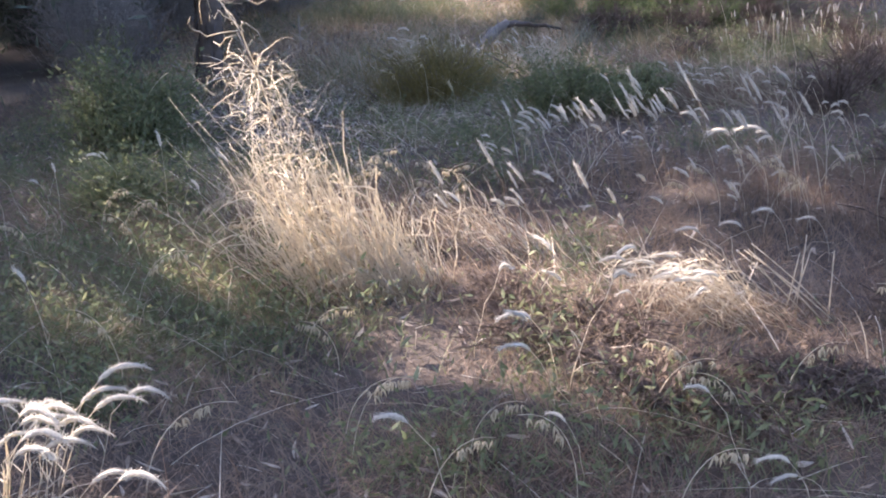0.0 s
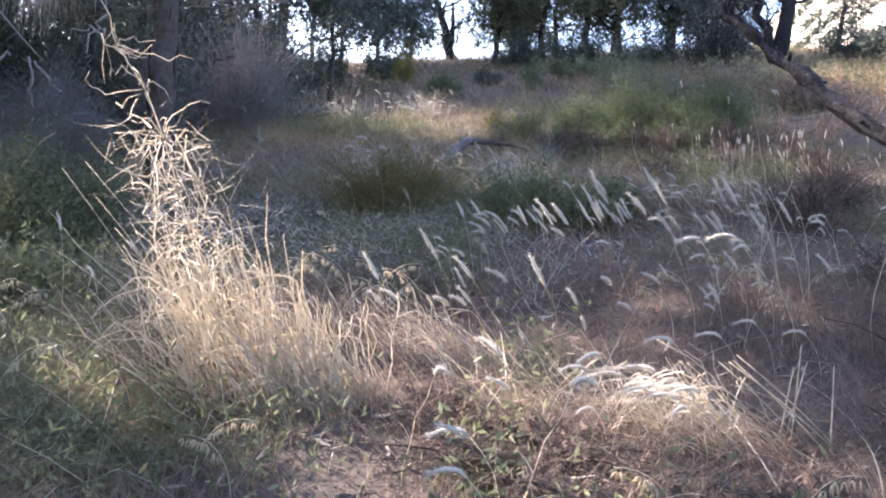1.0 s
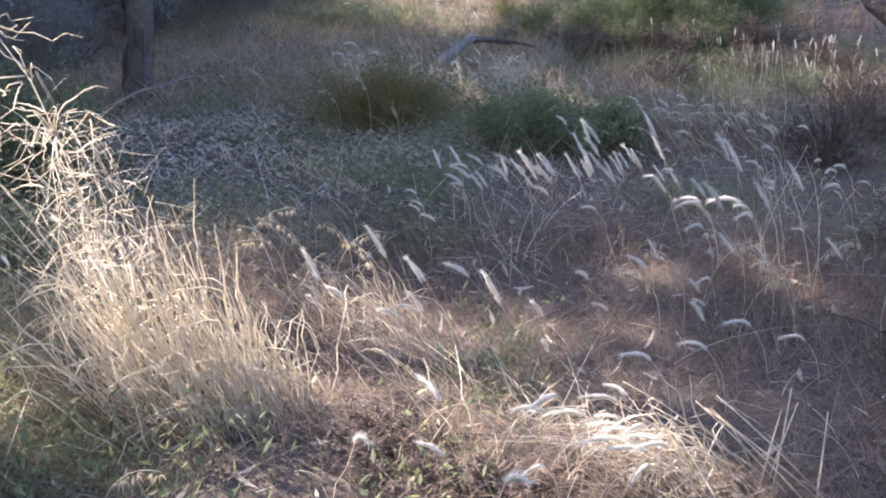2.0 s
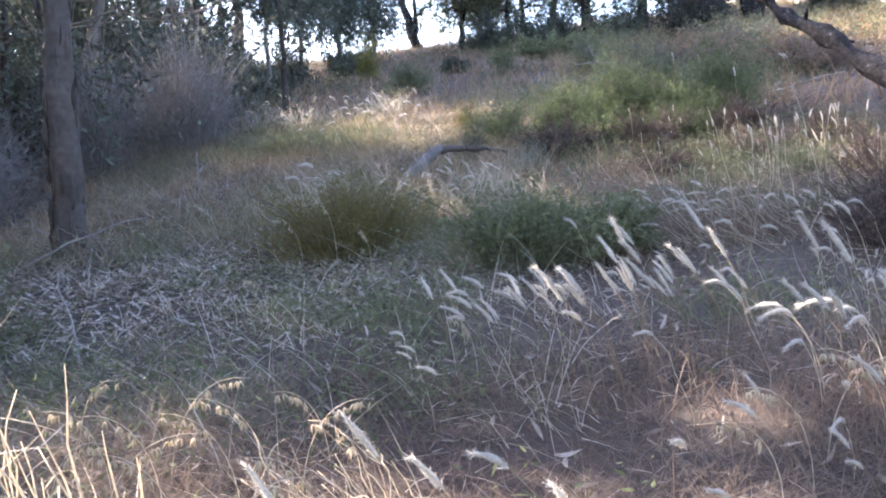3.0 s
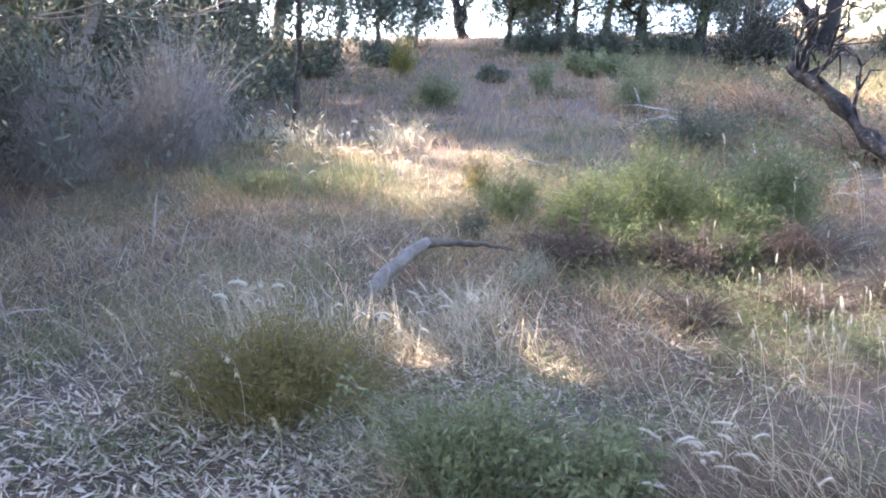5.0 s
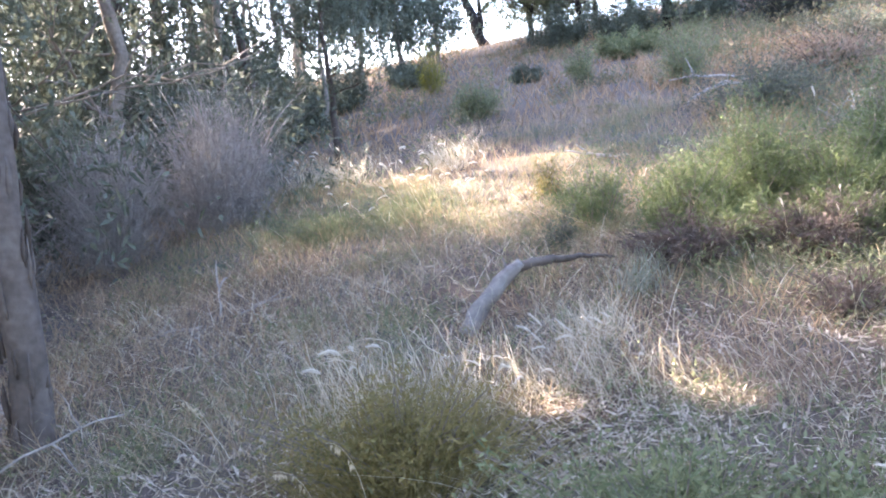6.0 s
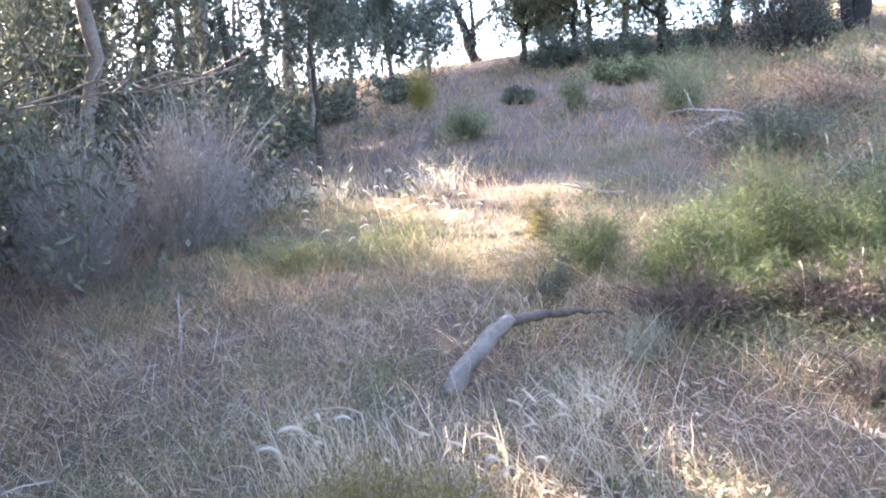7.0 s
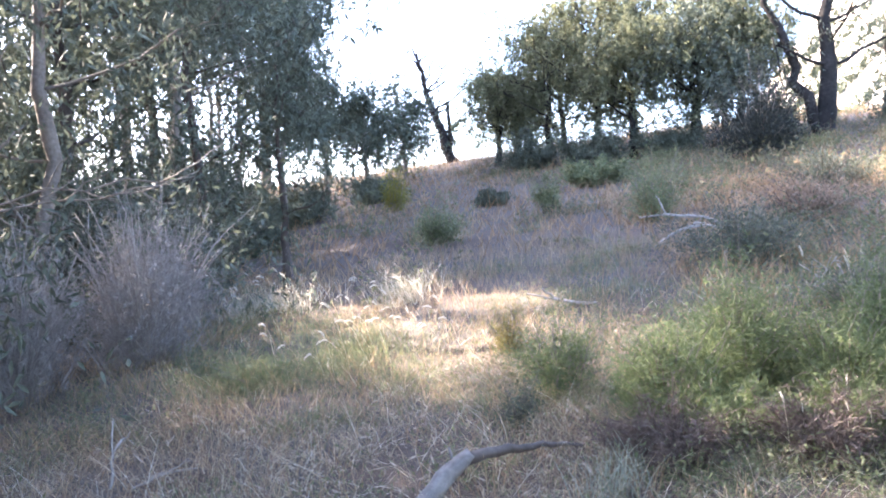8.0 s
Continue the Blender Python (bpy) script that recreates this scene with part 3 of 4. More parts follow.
STRANDS = []


def strands(ob, n, x, y, rx, ry, high, tip_over, head=0.0, wild=0.16):
    """Thick curved straws, each a part of the clump; they share a few meshes. tip_over leans them to the left."""
    if not STRANDS:
        for k in range(12):
            g = Geo()
            p = bend((0, 0, 0), (-0.28 - 0.1 * RNG.normal(), RNG.normal() * 0.12, 1.0), (RNG.normal() * 0.08 - 0.04, RNG.normal() * 0.05, 0.03), 9, 0.012)
            if k % 3 == 0:
                p[6:] += np.array([-0.04, 0, -0.05]) * np.array([[1], [3], [6]])
            tube(g, p * 0.5, np.r_[np.full(6, 0.0028), 0.0023, 0.0017, 0.0008], 4)
            STRANDS.append(g.mesh("strand", STRAW))
    o = ob.location
    for k in range(n):
        dx, dy = x + rx * RNG.normal(), y + ry * RNG.normal()
        s = new("strand", STRANDS[k % 12])
        s.parent = ob
        size = high * 2 * RNG.uniform(0.6, 1.15)
        s.matrix_basis = (Matrix.Translation((dx, dy, float(ground_z(o[0] + dx, o[1] + dy)) - o[2] - 0.01)) @ Matrix.Rotation(-tip_over * RNG.uniform(0.7, 1.2) + RNG.normal() * wild, 4, "Y")
                          @ Matrix.Rotation(RNG.normal() * wild + head, 4, "X") @ Matrix.Rotation(RNG.normal() * 0.7, 4, "Z") @ Matrix.Diagonal((size ** 0.5, size ** 0.5, size, 1)))


def tall_tussock():
    """The tall straw-coloured clump with a dead branching stalk."""
    x, y = -0.64, 1.36
    ob = tussock("straw_tussock", x, y, 0.2, 0.1, 150, (0.3, 0.62), (0.002, 0.0045), (-0.9, 0.05, 0), 0.75, STRAW, "tall bleached straw tussock with a dead branching stalk", 0.22, 0.1, "grass tussock", 16, (0.5, 0.85))
    z = ob.location[2]
    g = Geo()
    blades(g, on_ground(cluster(60, x + 0.2, y - 0.02, 0.07, 0.08)) - [x, y, z], (0.2, 0.42), (0.002, 0.004), (-0.6, 0, 0), 0.5, 0.2, 0.2, 4)
    stuffed(part("front_blade_mass", g, STRAW, ob))
    g = Geo()
    blades(g, on_ground(cluster(420, x - 0.1, y - 0.05, 0.22, 0.1)) - [x, y, z], (0.06, 0.2), (0.003, 0.006), (-0.6, 0, 0), 0.5, 0.8, 0.4, 3)
    stuffed(part("dead_leaf_base", g, DEAD, ob, "brown dead leaves at the foot"))
    strands(ob, 110, 0.02, 0.0, 0.17, 0.1, 0.5, 0.3, wild=0.2)
    strands(ob, 80, -0.04, 0.0, 0.14, 0.09, 0.66, 0.42, wild=0.2)
    strands(ob, 120, 0.2, -0.07, 0.08, 0.07, 0.36, 0.2, wild=0.22)
    strands(ob, 45, -0.2, -0.05, 0.16, 0.08, 0.36, 0.55, wild=0.35)
    stalk = bend((-0.18, -0.05, 0), (-0.54, -0.24, 1.18), (0.06, 0, 0), 9, 0.008)
    g = Geo()
    tube(g, stalk, np.linspace(0.005, 0.002, 9), 5, 0.1)
    part("dead_stalk", g, STRAW, ob)
    brown = bend((-0.2, 0.02, 0.3), (-0.53, -0.06, 1.05), (0.01, 0, 0), 8, 0.003)
    g = Geo()
    tube(g, np.r_[[[-0.08, 0.05, -0.02]], brown], np.linspace(0.006, 0.0035, 9), 6, 0.1)
    part("dead_stalk", g, GREYBARK, ob, "brown dead stalk")
    for k in range(58):
        i = RNG.integers(2, 9)
        a = stalk[i] + RNG.normal(size=3) * 0.01
        far = RNG.uniform(0.08, 0.26)
        way = unit(np.array([RNG.normal() - 0.3, RNG.normal() * 0.6, RNG.normal() * 0.5 + 0.1]))
        g = Geo()
        tube(g, bend(a, a + way * far, (RNG.normal() * 0.03, 0, RNG.uniform(-0.05, 0.1)), 7, 0.008), np.linspace(0.0024, 0.0011, 7), 4)
        part("twig", g, STRAW, ob)
    # tangle of bent blades half-way up
    g = Geo()
    n = 340
    b = np.column_stack([-0.36 + 0.1 * RNG.normal(size=n), -0.06 + 0.08 * RNG.normal(size=n), RNG.uniform(0.3, 0.95, n)])
    b[:, 0] -= (b[:, 2] - 0.6) * 0.35
    w = rand_unit(n) * RNG.uniform(0.08, 0.25, n)[:, None]
    strips(g, b, w, RNG.uniform(0.002, 0.004, n), rand_unit(n), np.column_stack([np.zeros(n), np.zeros(n), RNG.uniform(-0.15, 0.05, n)]), segs=4)
    stuffed(part("tangle", g, STRAW, ob))


tall_tussock()


def flattened_tussock():
    x, y = 0.98, 1.05
    ob = tussock("bent_straw_tussock", x, y, 0.07, 0.06, 46, (0.22, 0.38), (0.003, 0.005), (-1.0, -0.1, 0), 1.0, STRAW, "bleached straw clump bent over to one side", 0.2, 0.75, "grass tussock", 5, (0.2, 0.36))
    z = ob.location[2]
    # the bent-over tops, hanging down at their tips
    g = Geo()
    n = 150
    b = on_ground(cluster(n, x - 0.34, y - 0.06, 0.12, 0.07)) - [x, y, z]
    b[:, 2] += RNG.uniform(0.12, 0.26, n)
    strips(g, b, (rand_unit(n) * [0.7, 0.5, 0.3] + [-0.45, 0, -0.1]) * RNG.uniform(0.08, 0.2, n)[:, None], RNG.uniform(0.003, 0.006, n), rand_unit(n), np.column_stack([np.zeros(n), np.zeros(n), RNG.uniform(-0.16, -0.02, n)]), segs=4)
    stuffed(part("bent_blade_tangle", g, STRAW, ob))
    g = Geo()
    blades(g, on_ground(cluster(700, x - 0.1, y - 0.02, 0.24, 0.1)) - [x, y, z], (0.08, 0.22), (0.002, 0.005), (-0.6, 0, 0), 0.5, 0.9, 0.5, 3)
    stuffed(part("dead_leaf_base", g, DEAD, ob, "brown dead leaves at the foot"))
    strands(ob, 46, 0.0, 0.0, 0.08, 0.06, 0.34, 0.95, -0.1, 0.16)
    strands(ob, 30, -0.24, -0.05, 0.1, 0.07, 0.24, 0.8, 0.0, 0.35)
    for k in range(9):
        a = np.array([0.16 + 0.06 * RNG.normal(), 0.04 * RNG.normal(), 0.02])
        far = np.array([-0.3 + 0.1 * RNG.normal(), 0.06 * RNG.normal() + 0.05, RNG.uniform(0.14, 0.34)]) if k < 6 else np.array([0.05 * RNG.normal(), 0.02, RNG.uniform(0.2, 0.32)])
        g = Geo()
        tube(g, bend(a, a + far, (0, 0, 0.01), 5), np.linspace(0.003, 0.0016, 5), 4)
        part("long_straw", g, STRAW, ob)
    for k in range(12):
        plant((7, 6, 7)[k % 3], x - 0.1 - 0.12 * abs(RNG.normal()), y - 0.03 + RNG.normal() * 0.1, 0.7 * RNG.normal() - 0.1, RNG.uniform(0.65, 1.05))
    for bx, by, s in ((0.5, 1.0, 0.95), (0.53, 1.08, 1.15), (0.66, 0.95, 0.85), (0.76, 1.05, 0.9), (0.47, 0.88, 0.7)):
        plant(6, bx, by, 0.8 * RNG.normal(), s * 0.9)


flattened_tussock()

ob = tussock("fallen_straw_clump", -1.52, 0.82, 0.14, 0.06, 70, (0.1, 0.24), (0.002, 0.004), (0.9, -0.2, 0), 1.2, STRAW, "flattened tan straw lying over low weeds", 0.4, 0.5, "grass tussock")
strands(ob, 26, 0.0, 0.0, 0.14, 0.06, 0.24, -1.1, 0.0, 0.2)
for x, y, n in ((0.1, 1.55, 16), (-0.12, 1.95, 22), (-0.4, 2.05, 10), (0.38, 1.3, 5)):
    ob = tussock("yellow_tussock", x, y, 0.12, 0.09, 26, (0.15, 0.38), (0.003, 0.006), (-0.8, 0, 0), 0.5, STRAW, "small yellow dry grass clump with arching straws", 0.6, 0.5, "grass tussock")
    strands(ob, n, 0.05, 0, 0.1, 0.08, 0.34, 0.55)
ob = tussock("straw_tussock", 0.16, 6.4, 0.24, 0.18, 130, (0.2, 0.4), (0.004, 0.007), (-0.4, 0, 0), 0.4, STRAW, "arching straw clump with nodding tips beside an olive shrub", 0.5, 0.8, "grass tussock", 4, (0.25, 0.4))
strands(ob, 60, 0, 0, 0.24, 0.16, 0.34, 0.5, 0.0, 0.35)
ob = tussock("straw_tussock", 0.22, 7.05, 0.16, 0.12, 160, (0.25, 0.5), (0.004, 0.008), (-0.3, 0, 0), 0.3, STRAW, "pale straw clump standing in front of a fallen branch", 0.6, 0.7, "grass tussock")
strands(ob, 26, 0, 0, 0.15, 0.12, 0.36, 0.3, 0.0, 0.35)
ob = tussock("straw_tussock", -0.85, 6.4, 0.4, 0.12, 260, (0.4, 0.7), (0.003, 0.006), (-0.2, 0, 0), 0.3, STRAW, "straw clump standing behind an olive shrub", 0.5, 0.4, "grass tussock", 5, (0.3, 0.5))
strands(ob, 40, 0, 0, 0.35, 0.1, 0.55, 0.1)
ob = tussock("grey_tussock", 1.62, 4.85, 0.34, 0.22, 900, (0.2, 0.45), (0.003, 0.006), (-0.6, -0.2, 0), 0.6, DEAD, "heaped grey dead grass falling over itself", 0.6, 0.7, "grass tussock", 8)
strands(ob, 90, 0.15, 0, 0.3, 0.2, 0.36, 0.9, 0.0, 0.3)
strands(ob, 70, -0.1, -0.1, 0.25, 0.15, 0.3, 1.25, 0.0, 0.4)
for k in range(16):
    plant((7, 6, 10)[k % 3], 1.55 + 0.22 * RNG.normal(), 4.75 + 0.15 * RNG.normal(), 0.5 * RNG.normal(), RNG.uniform(0.8, 1.1))
ob = tussock("grey_tussock", 1.07, 6.1, 0.3, 0.2, 420, (0.25, 0.55), (0.003, 0.005), (-0.3, 0, 0), 0.3, DEAD, "standing grey-brown grass clump behind a green shrub", 0.35, 0.5, "grass tussock")
strands(ob, 24, 0, 0, 0.25, 0.2, 0.3, 0.35, 0.0, 0.4)
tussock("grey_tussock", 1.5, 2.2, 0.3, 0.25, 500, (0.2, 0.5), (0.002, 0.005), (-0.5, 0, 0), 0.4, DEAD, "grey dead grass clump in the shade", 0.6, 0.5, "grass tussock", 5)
tussock("bright_tussock", -1.27, 13.4, 0.2, 0.18, 220, (0.35, 0.75), (0.004, 0.009), (-0.4, 0, 0), 0.35, STRAW, "bleached grass clump shining in the sun", 0.5, 0.5, "grass tussock")
tussock("straw_tussock", -3.3, 14.0, 0.5, 0.3, 420, (0.3, 0.6), (0.004, 0.009), (-0.3, 0, 0), 0.3, STRAW, "dry straw clump at the foot of a sapling", 0.5, 0.4, "grass tussock")
tussock("grass_clump", -1.6, 11.0, 0.5, 0.4, 700, (0.2, 0.45), (0.004, 0.008), (-0.4, 0, 0), 0.4, HERB, "greenish grass clump with bleached tips", 0.5, 0.4, "grass tussock")


# ---- shrubs ----
# places of the dark plants that stand in for shade: x, y, radius, height
SHADE_BUSHES = [(0.25, 0.85, 0.4, 0.12), (0.55, 0.5, 0.4, 0.12), (0.0, 1.1, 0.3, 0.12), (1.0, 0.55, 0.35, 0.14), (1.55, 1.05, 0.35, 0.26), (1.95, 1.7, 0.4, 0.3), (1.45, 0.4, 0.35, 0.22), (2.3, 4.3, 0.4, 0.42), (2.75, 5.1, 0.4, 0.42), (2.3, 2.9, 0.35, 0.32), (1.75, 7.0, 0.4, 0.26), (2.5, 7.1, 0.4, 0.3), (3.3, 7.4, 0.4, 0.36), (3.1, 6.1, 0.35, 0.36)]


def shrub(name, x, y, rx, ry, high, material, label, stems=40, leaf=(0.02, 0.05), wide=(0.004, 0.01), per=60, fine=0, seed=1, bark=None, lift=0.15):
    """A rounded shrub: each stem carries sprays of small leaves; fine adds upright needles."""
    rng = np.random.default_rng(seed)
    z = float(ground_z(x, y))
    ob = root(name, (x, y, z - 0.01), label, "shrub")
    wood, green = Geo(), Geo()
    turn, turn2 = rng.uniform(0, 6.3, 2)
    for k in range(stems):
        a, q = rng.uniform(0, 2 * math.pi), math.sqrt(rng.uniform(0, 1))
        lobe = 1 + 0.22 * math.sin(2 * a + turn) + 0.2 * math.sin(5 * a + turn2)
        tip = np.array([math.cos(a) * q * rx * lobe, math.sin(a) * q * ry * lobe, high * (1 - 0.35 * q**2) * (0.85 + 0.2 * math.sin(3 * a + turn2)) * rng.uniform(0.4, 1.25)])
        foot = tip * [0.3, 0.3, 0]
        dz = float(ground_z(x + foot[0], y + foot[1])) - z
        tip[2] += dz
        p = bend(foot + [0, 0, dz], tip, (-tip[0] * 0.12, -tip[1] * 0.12, 0.03), 6, high * 0.02, rng)
        tube(wood, p, np.linspace(0.006, 0.002, 6) * max(1.0, high), 4, 0.05, rng)
        i = rng.uniform(lift * 5, 5, per)
        j = np.minimum(i.astype(int), 4)
        c = p[j] + (p[j + 1] - p[j]) * (i - j)[:, None] + rng.normal(size=(per, 3)) * high * 0.085
        c = c[c[:, 2] > ground_z(x + c[:, 0], y + c[:, 1]) - z]
        per_stem = len(c)
        leaves(green, c, rng.uniform(*leaf, per_stem), rng.uniform(*wide, per_stem), rand_unit(per_stem, rng) + unit(tip)[None] * 0.7, rng)
    if fine:
        xy = np.column_stack([rng.normal(size=fine) * rx * 0.42, rng.normal(size=fine) * ry * 0.42])
        base = np.column_stack([xy, ground_z(xy[:, 0] + x, xy[:, 1] + y) - z])
        out = np.column_stack([xy / [rx, ry], np.full(fine, 1.1)])
        h = rng.uniform(0.55, 1.0, fine)[:, None] * high
        strips(green, base, unit(out) * h, rng.uniform(0.002, 0.005, fine), rand_unit(fine, rng), np.column_stack([out[:, :2] * 0.12, np.full(fine, -0.05)]) * high * 2, segs=3)
    stuffed(part("stem_mass", wood, bark or GREYBARK, ob))
    stuffed(part("foliage", green, material, ob))
    return ob


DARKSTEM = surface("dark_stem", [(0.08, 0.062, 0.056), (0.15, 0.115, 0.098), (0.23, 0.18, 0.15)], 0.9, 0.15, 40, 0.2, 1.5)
shrub("olive_shrub", -0.76, 5.7, 0.6, 0.42, 0.62, OLIVE, "dense olive-yellow shrub with fine upright foliage", 110, (0.025, 0.055), (0.005, 0.011), 130, 2400, 11)
shrub("green_shrub", 0.38, 4.9, 0.58, 0.42, 0.52, HERB, "low leafy green shrub with broad leaves", 70, (0.03, 0.07), (0.008, 0.018), 90, 1300, 12)
shrub("green_shrub", 0.92, 4.78, 0.34, 0.3, 0.36, HERB, "low dark green leafy shrub", 40, (0.03, 0.07), (0.012, 0.026), 80, 0, 13)
for k, (x, y, rx, h) in enumerate([(1.15, 8.65, 0.5, 0.8), (1.75, 9.05, 0.55, 1.05), (2.3, 8.6, 0.5, 0.75), (2.8, 9.05, 0.5, 0.95), (1.35, 8.25, 0.45, 0.45), (2.1, 8.15, 0.4, 0.4)]):
    shrub("feathery_shrub", x, y, rx, rx * 0.8, h, GREEN, "feathery bright green shrub with loose arching sprays" if h > 0.5 else "low feathery green shrub at the edge of taller ones", int(190 * rx), (0.04, 0.1), (0.005, 0.011), 130, 500, 14 + 31 * k)
for k in range(3):
    shrub("dead_bush", (1.0, 1.9, 2.8)[k], (8.05, 7.95, 8.2)[k], 0.55, 0.3, 0.45, DARKSTEM, "dark brown dead stems at the foot of a feathery shrub", 70, (0.05, 0.12), (0.004, 0.008), 110, 300, 180 + k, BARK, 0.0)
shrub("feathery_shrub", 0.45, 9.6, 0.5, 0.4, 0.75, GREEN, "small feathery green shrub beside a log", 50, (0.03, 0.07), (0.004, 0.01), 130, 0, 16)
shrub("grey_shrub", 0.1, 8.95, 0.25, 0.2, 0.45, GUM, "small grey-green shrub behind a log", 24, (0.02, 0.05), (0.004, 0.01), 70, 0, 17)
shrub("dark_shrub", 0.05, 10.6, 0.3, 0.25, 0.42, OLIVE, "small dark rounded shrub on the slope", 30, (0.02, 0.05), (0.005, 0.012), 90, 0, 18)
shrub("green_shrub", -2.3, 10.6, 0.65, 0.4, 0.35, HERB, "low green shrub spreading on the slope", 50, (0.02, 0.05), (0.005, 0.012), 90, 600, 19)
shrub("grey_shrub", 2.9, 13.0, 1.1, 0.8, 0.9, GUM, "grey-green shrub mound on the bank", 70, (0.03, 0.07), (0.008, 0.016), 130, 0, 20)
shrub("grey_shrub", 3.3, 10.8, 0.9, 0.5, 0.55, GUM, "low greyish shrub with dead twigs", 60, (0.03, 0.06), (0.006, 0.014), 90, 0, 21, DEADWOOD)
shrub("round_shrub", -1.2, 18.4, 0.6, 0.45, 0.95, HERB, "ragged green shrub on the far slope", 44, (0.05, 0.1), (0.012, 0.025), 70, 300, 22)
shrub("round_shrub", 2.5, 25.4, 1.1, 0.8, 0.7, HERB, "low green shrub near the crest", 60, (0.08, 0.14), (0.03, 0.05), 130, 0, 23)
shrub("upright_shrub", 2.7, 17.8, 0.5, 0.45, 1.3, HERB, "upright grey-green shrub on the slope", 36, (0.05, 0.1), (0.012, 0.025), 80, 200, 24)
shrub("dark_shrub", 7.0, 26.0, 1.3, 1.1, 2.5, surface("dark_leaf", [(0.03, 0.034, 0.03), (0.05, 0.054, 0.045), (0.08, 0.084, 0.066)], 0.8, 0.15, 20, 0.1, 0.5), "tall dark shrub beside a forked tree", 80, (0.08, 0.14), (0.025, 0.04), 190, 0, 25)
shrub("round_shrub", -0.3, 24.0, 0.55, 0.45, 0.45, GUM, "green shrub with yellowish tips", 50, (0.06, 0.1), (0.02, 0.03), 120, 0, 26)
shrub("yellow_shrub", -3.1, 26.0, 0.4, 0.4, 1.5, surface("yellow_leaf", [(0.16, 0.15, 0.03), (0.3, 0.28, 0.06)], 0.6, 0.45, 40, 0.1, 2), "yellow-green young shrub on the slope", 36, (0.05, 0.1), (0.012, 0.02), 110, 0, 27)

shrub("grey_green_shrub", -2.9, 3.9, 0.55, 0.5, 0.95, HERB, "hazy grey-green bush beside the clearing", 90, (0.03, 0.07), (0.008, 0.018), 150, 300, 31)
shrub("green_shrub", -2.15, 2.3, 0.5, 0.35, 0.5, HERB, "low green bush with bleached grass standing in it", 60, (0.03, 0.06), (0.006, 0.014), 110, 300, 32)
shrub("young_shrub", 0.95, 21.0, 0.35, 0.3, 0.9, HERB, "young upright shrub on the open slope", 24, (0.05, 0.1), (0.016, 0.03), 70, 0, 33, BARK, 0.45)
tussock("silver_tuft", 0.62, 7.75, 0.1, 0.07, 120, (0.22, 0.42), (0.004, 0.009), (0.1, 0, 0), 0.2, surface("silver_blade", [(0.20, 0.24, 0.19), (0.34, 0.38, 0.31), (0.5, 0.52, 0.45)], 0.55, 0.4, 60, 0.1, 2), "silvery green grass tuft beside a fallen branch", 0.4, 0.3, "grass tussock")

# dark bushes and low weeds added where the ground should look shaded
for k, (x, y, rx, h) in enumerate(SHADE_BUSHES):
    shrub("dark_heath", x, y, rx, rx * 0.8, h, DARKSTEM, "dark leafless bush added to deepen the shade" if h > 0.15 else "low brown dead weeds added to darken sunlit ground", int(110 * rx), (0.03, 0.08), (0.003, 0.007), 90, 300, 230 + k, BARK, 0.0)
# the grey thicket and dead brush to the left of the slope
for k, (x, y, rx, h) in enumerate([(-4.1, 12.0, 0.9, 2.0), (-5.2, 11.2, 0.9, 1.9), (-4.7, 13.8, 0.7, 1.5), (-6.4, 10.2, 1.0, 1.6), (-5.6, 8.6, 0.9, 1.3)]):
    shrub("brush_thicket", x, y, rx, 0.7, h, TWIG, "grey thicket of dead twigs and thin stems", 150, (0.05, 0.14), (0.003, 0.008), 150, 250, 130 + k, TWIG, 0.0)
for k, (x, y, rx, h) in enumerate([(-7.0, 12.5, 1.4, 2.6), (-8.5, 9.0, 1.5, 2.4), (-5.2, 15.0, 1.2, 1.8), (-6.5, 17.5, 1.6, 2.4), (-9.5, 14.0, 1.8, 3.2), (-5.6, 21.0, 0.8, 0.9), (-6.0, 26.0, 1.4, 1.2), (-9.0, 28.0, 2.2, 3.0), (-4.2, 29.0, 1.0, 0.9), (-7.6, 15.4, 1.5, 3.4), (-7.6, 20.2, 1.3, 3.4), (-6.2, 14.2, 1.1, 2.6), (-9.6, 19.0, 1.8, 4.0), (-8.3, 24.6, 1.8, 3.8), (-8.0, 11.0, 1.3, 3.0)]):
    shrub("understorey_shrub", x, y, rx, 1.0, h, GUM, "grey-green understorey shrub among the trees", 90, (0.1, 0.18), (0.03, 0.05), 120, 0, 140 + k, None, 0.05)
for k, (x, y, rx, h) in enumerate([(3.0, 30.5, 1.7, 1.5), (5.4, 30.5, 1.6, 1.2), (1.0, 32.5, 1.5, 1.5), (8.6, 30.0, 1.3, 1.4), (13.0, 29.0, 2.0, 1.5), (4.6, 15.5, 1.0, 0.8), (6.0, 18.5, 1.3, 0.9), (5.0, 12.2, 1.1, 0.7)]):
    shrub("scrub", x, y, rx, 0.9, h, DEAD if k in (5, 7) else GUM, "low grey-brown scrub on the slope", 80, *(((0.06, 0.12), (0.01, 0.02), 70) if k > 4 else ((0.09, 0.17), (0.03, 0.05), 110)), 0, 160 + k, BARK, 0.02)


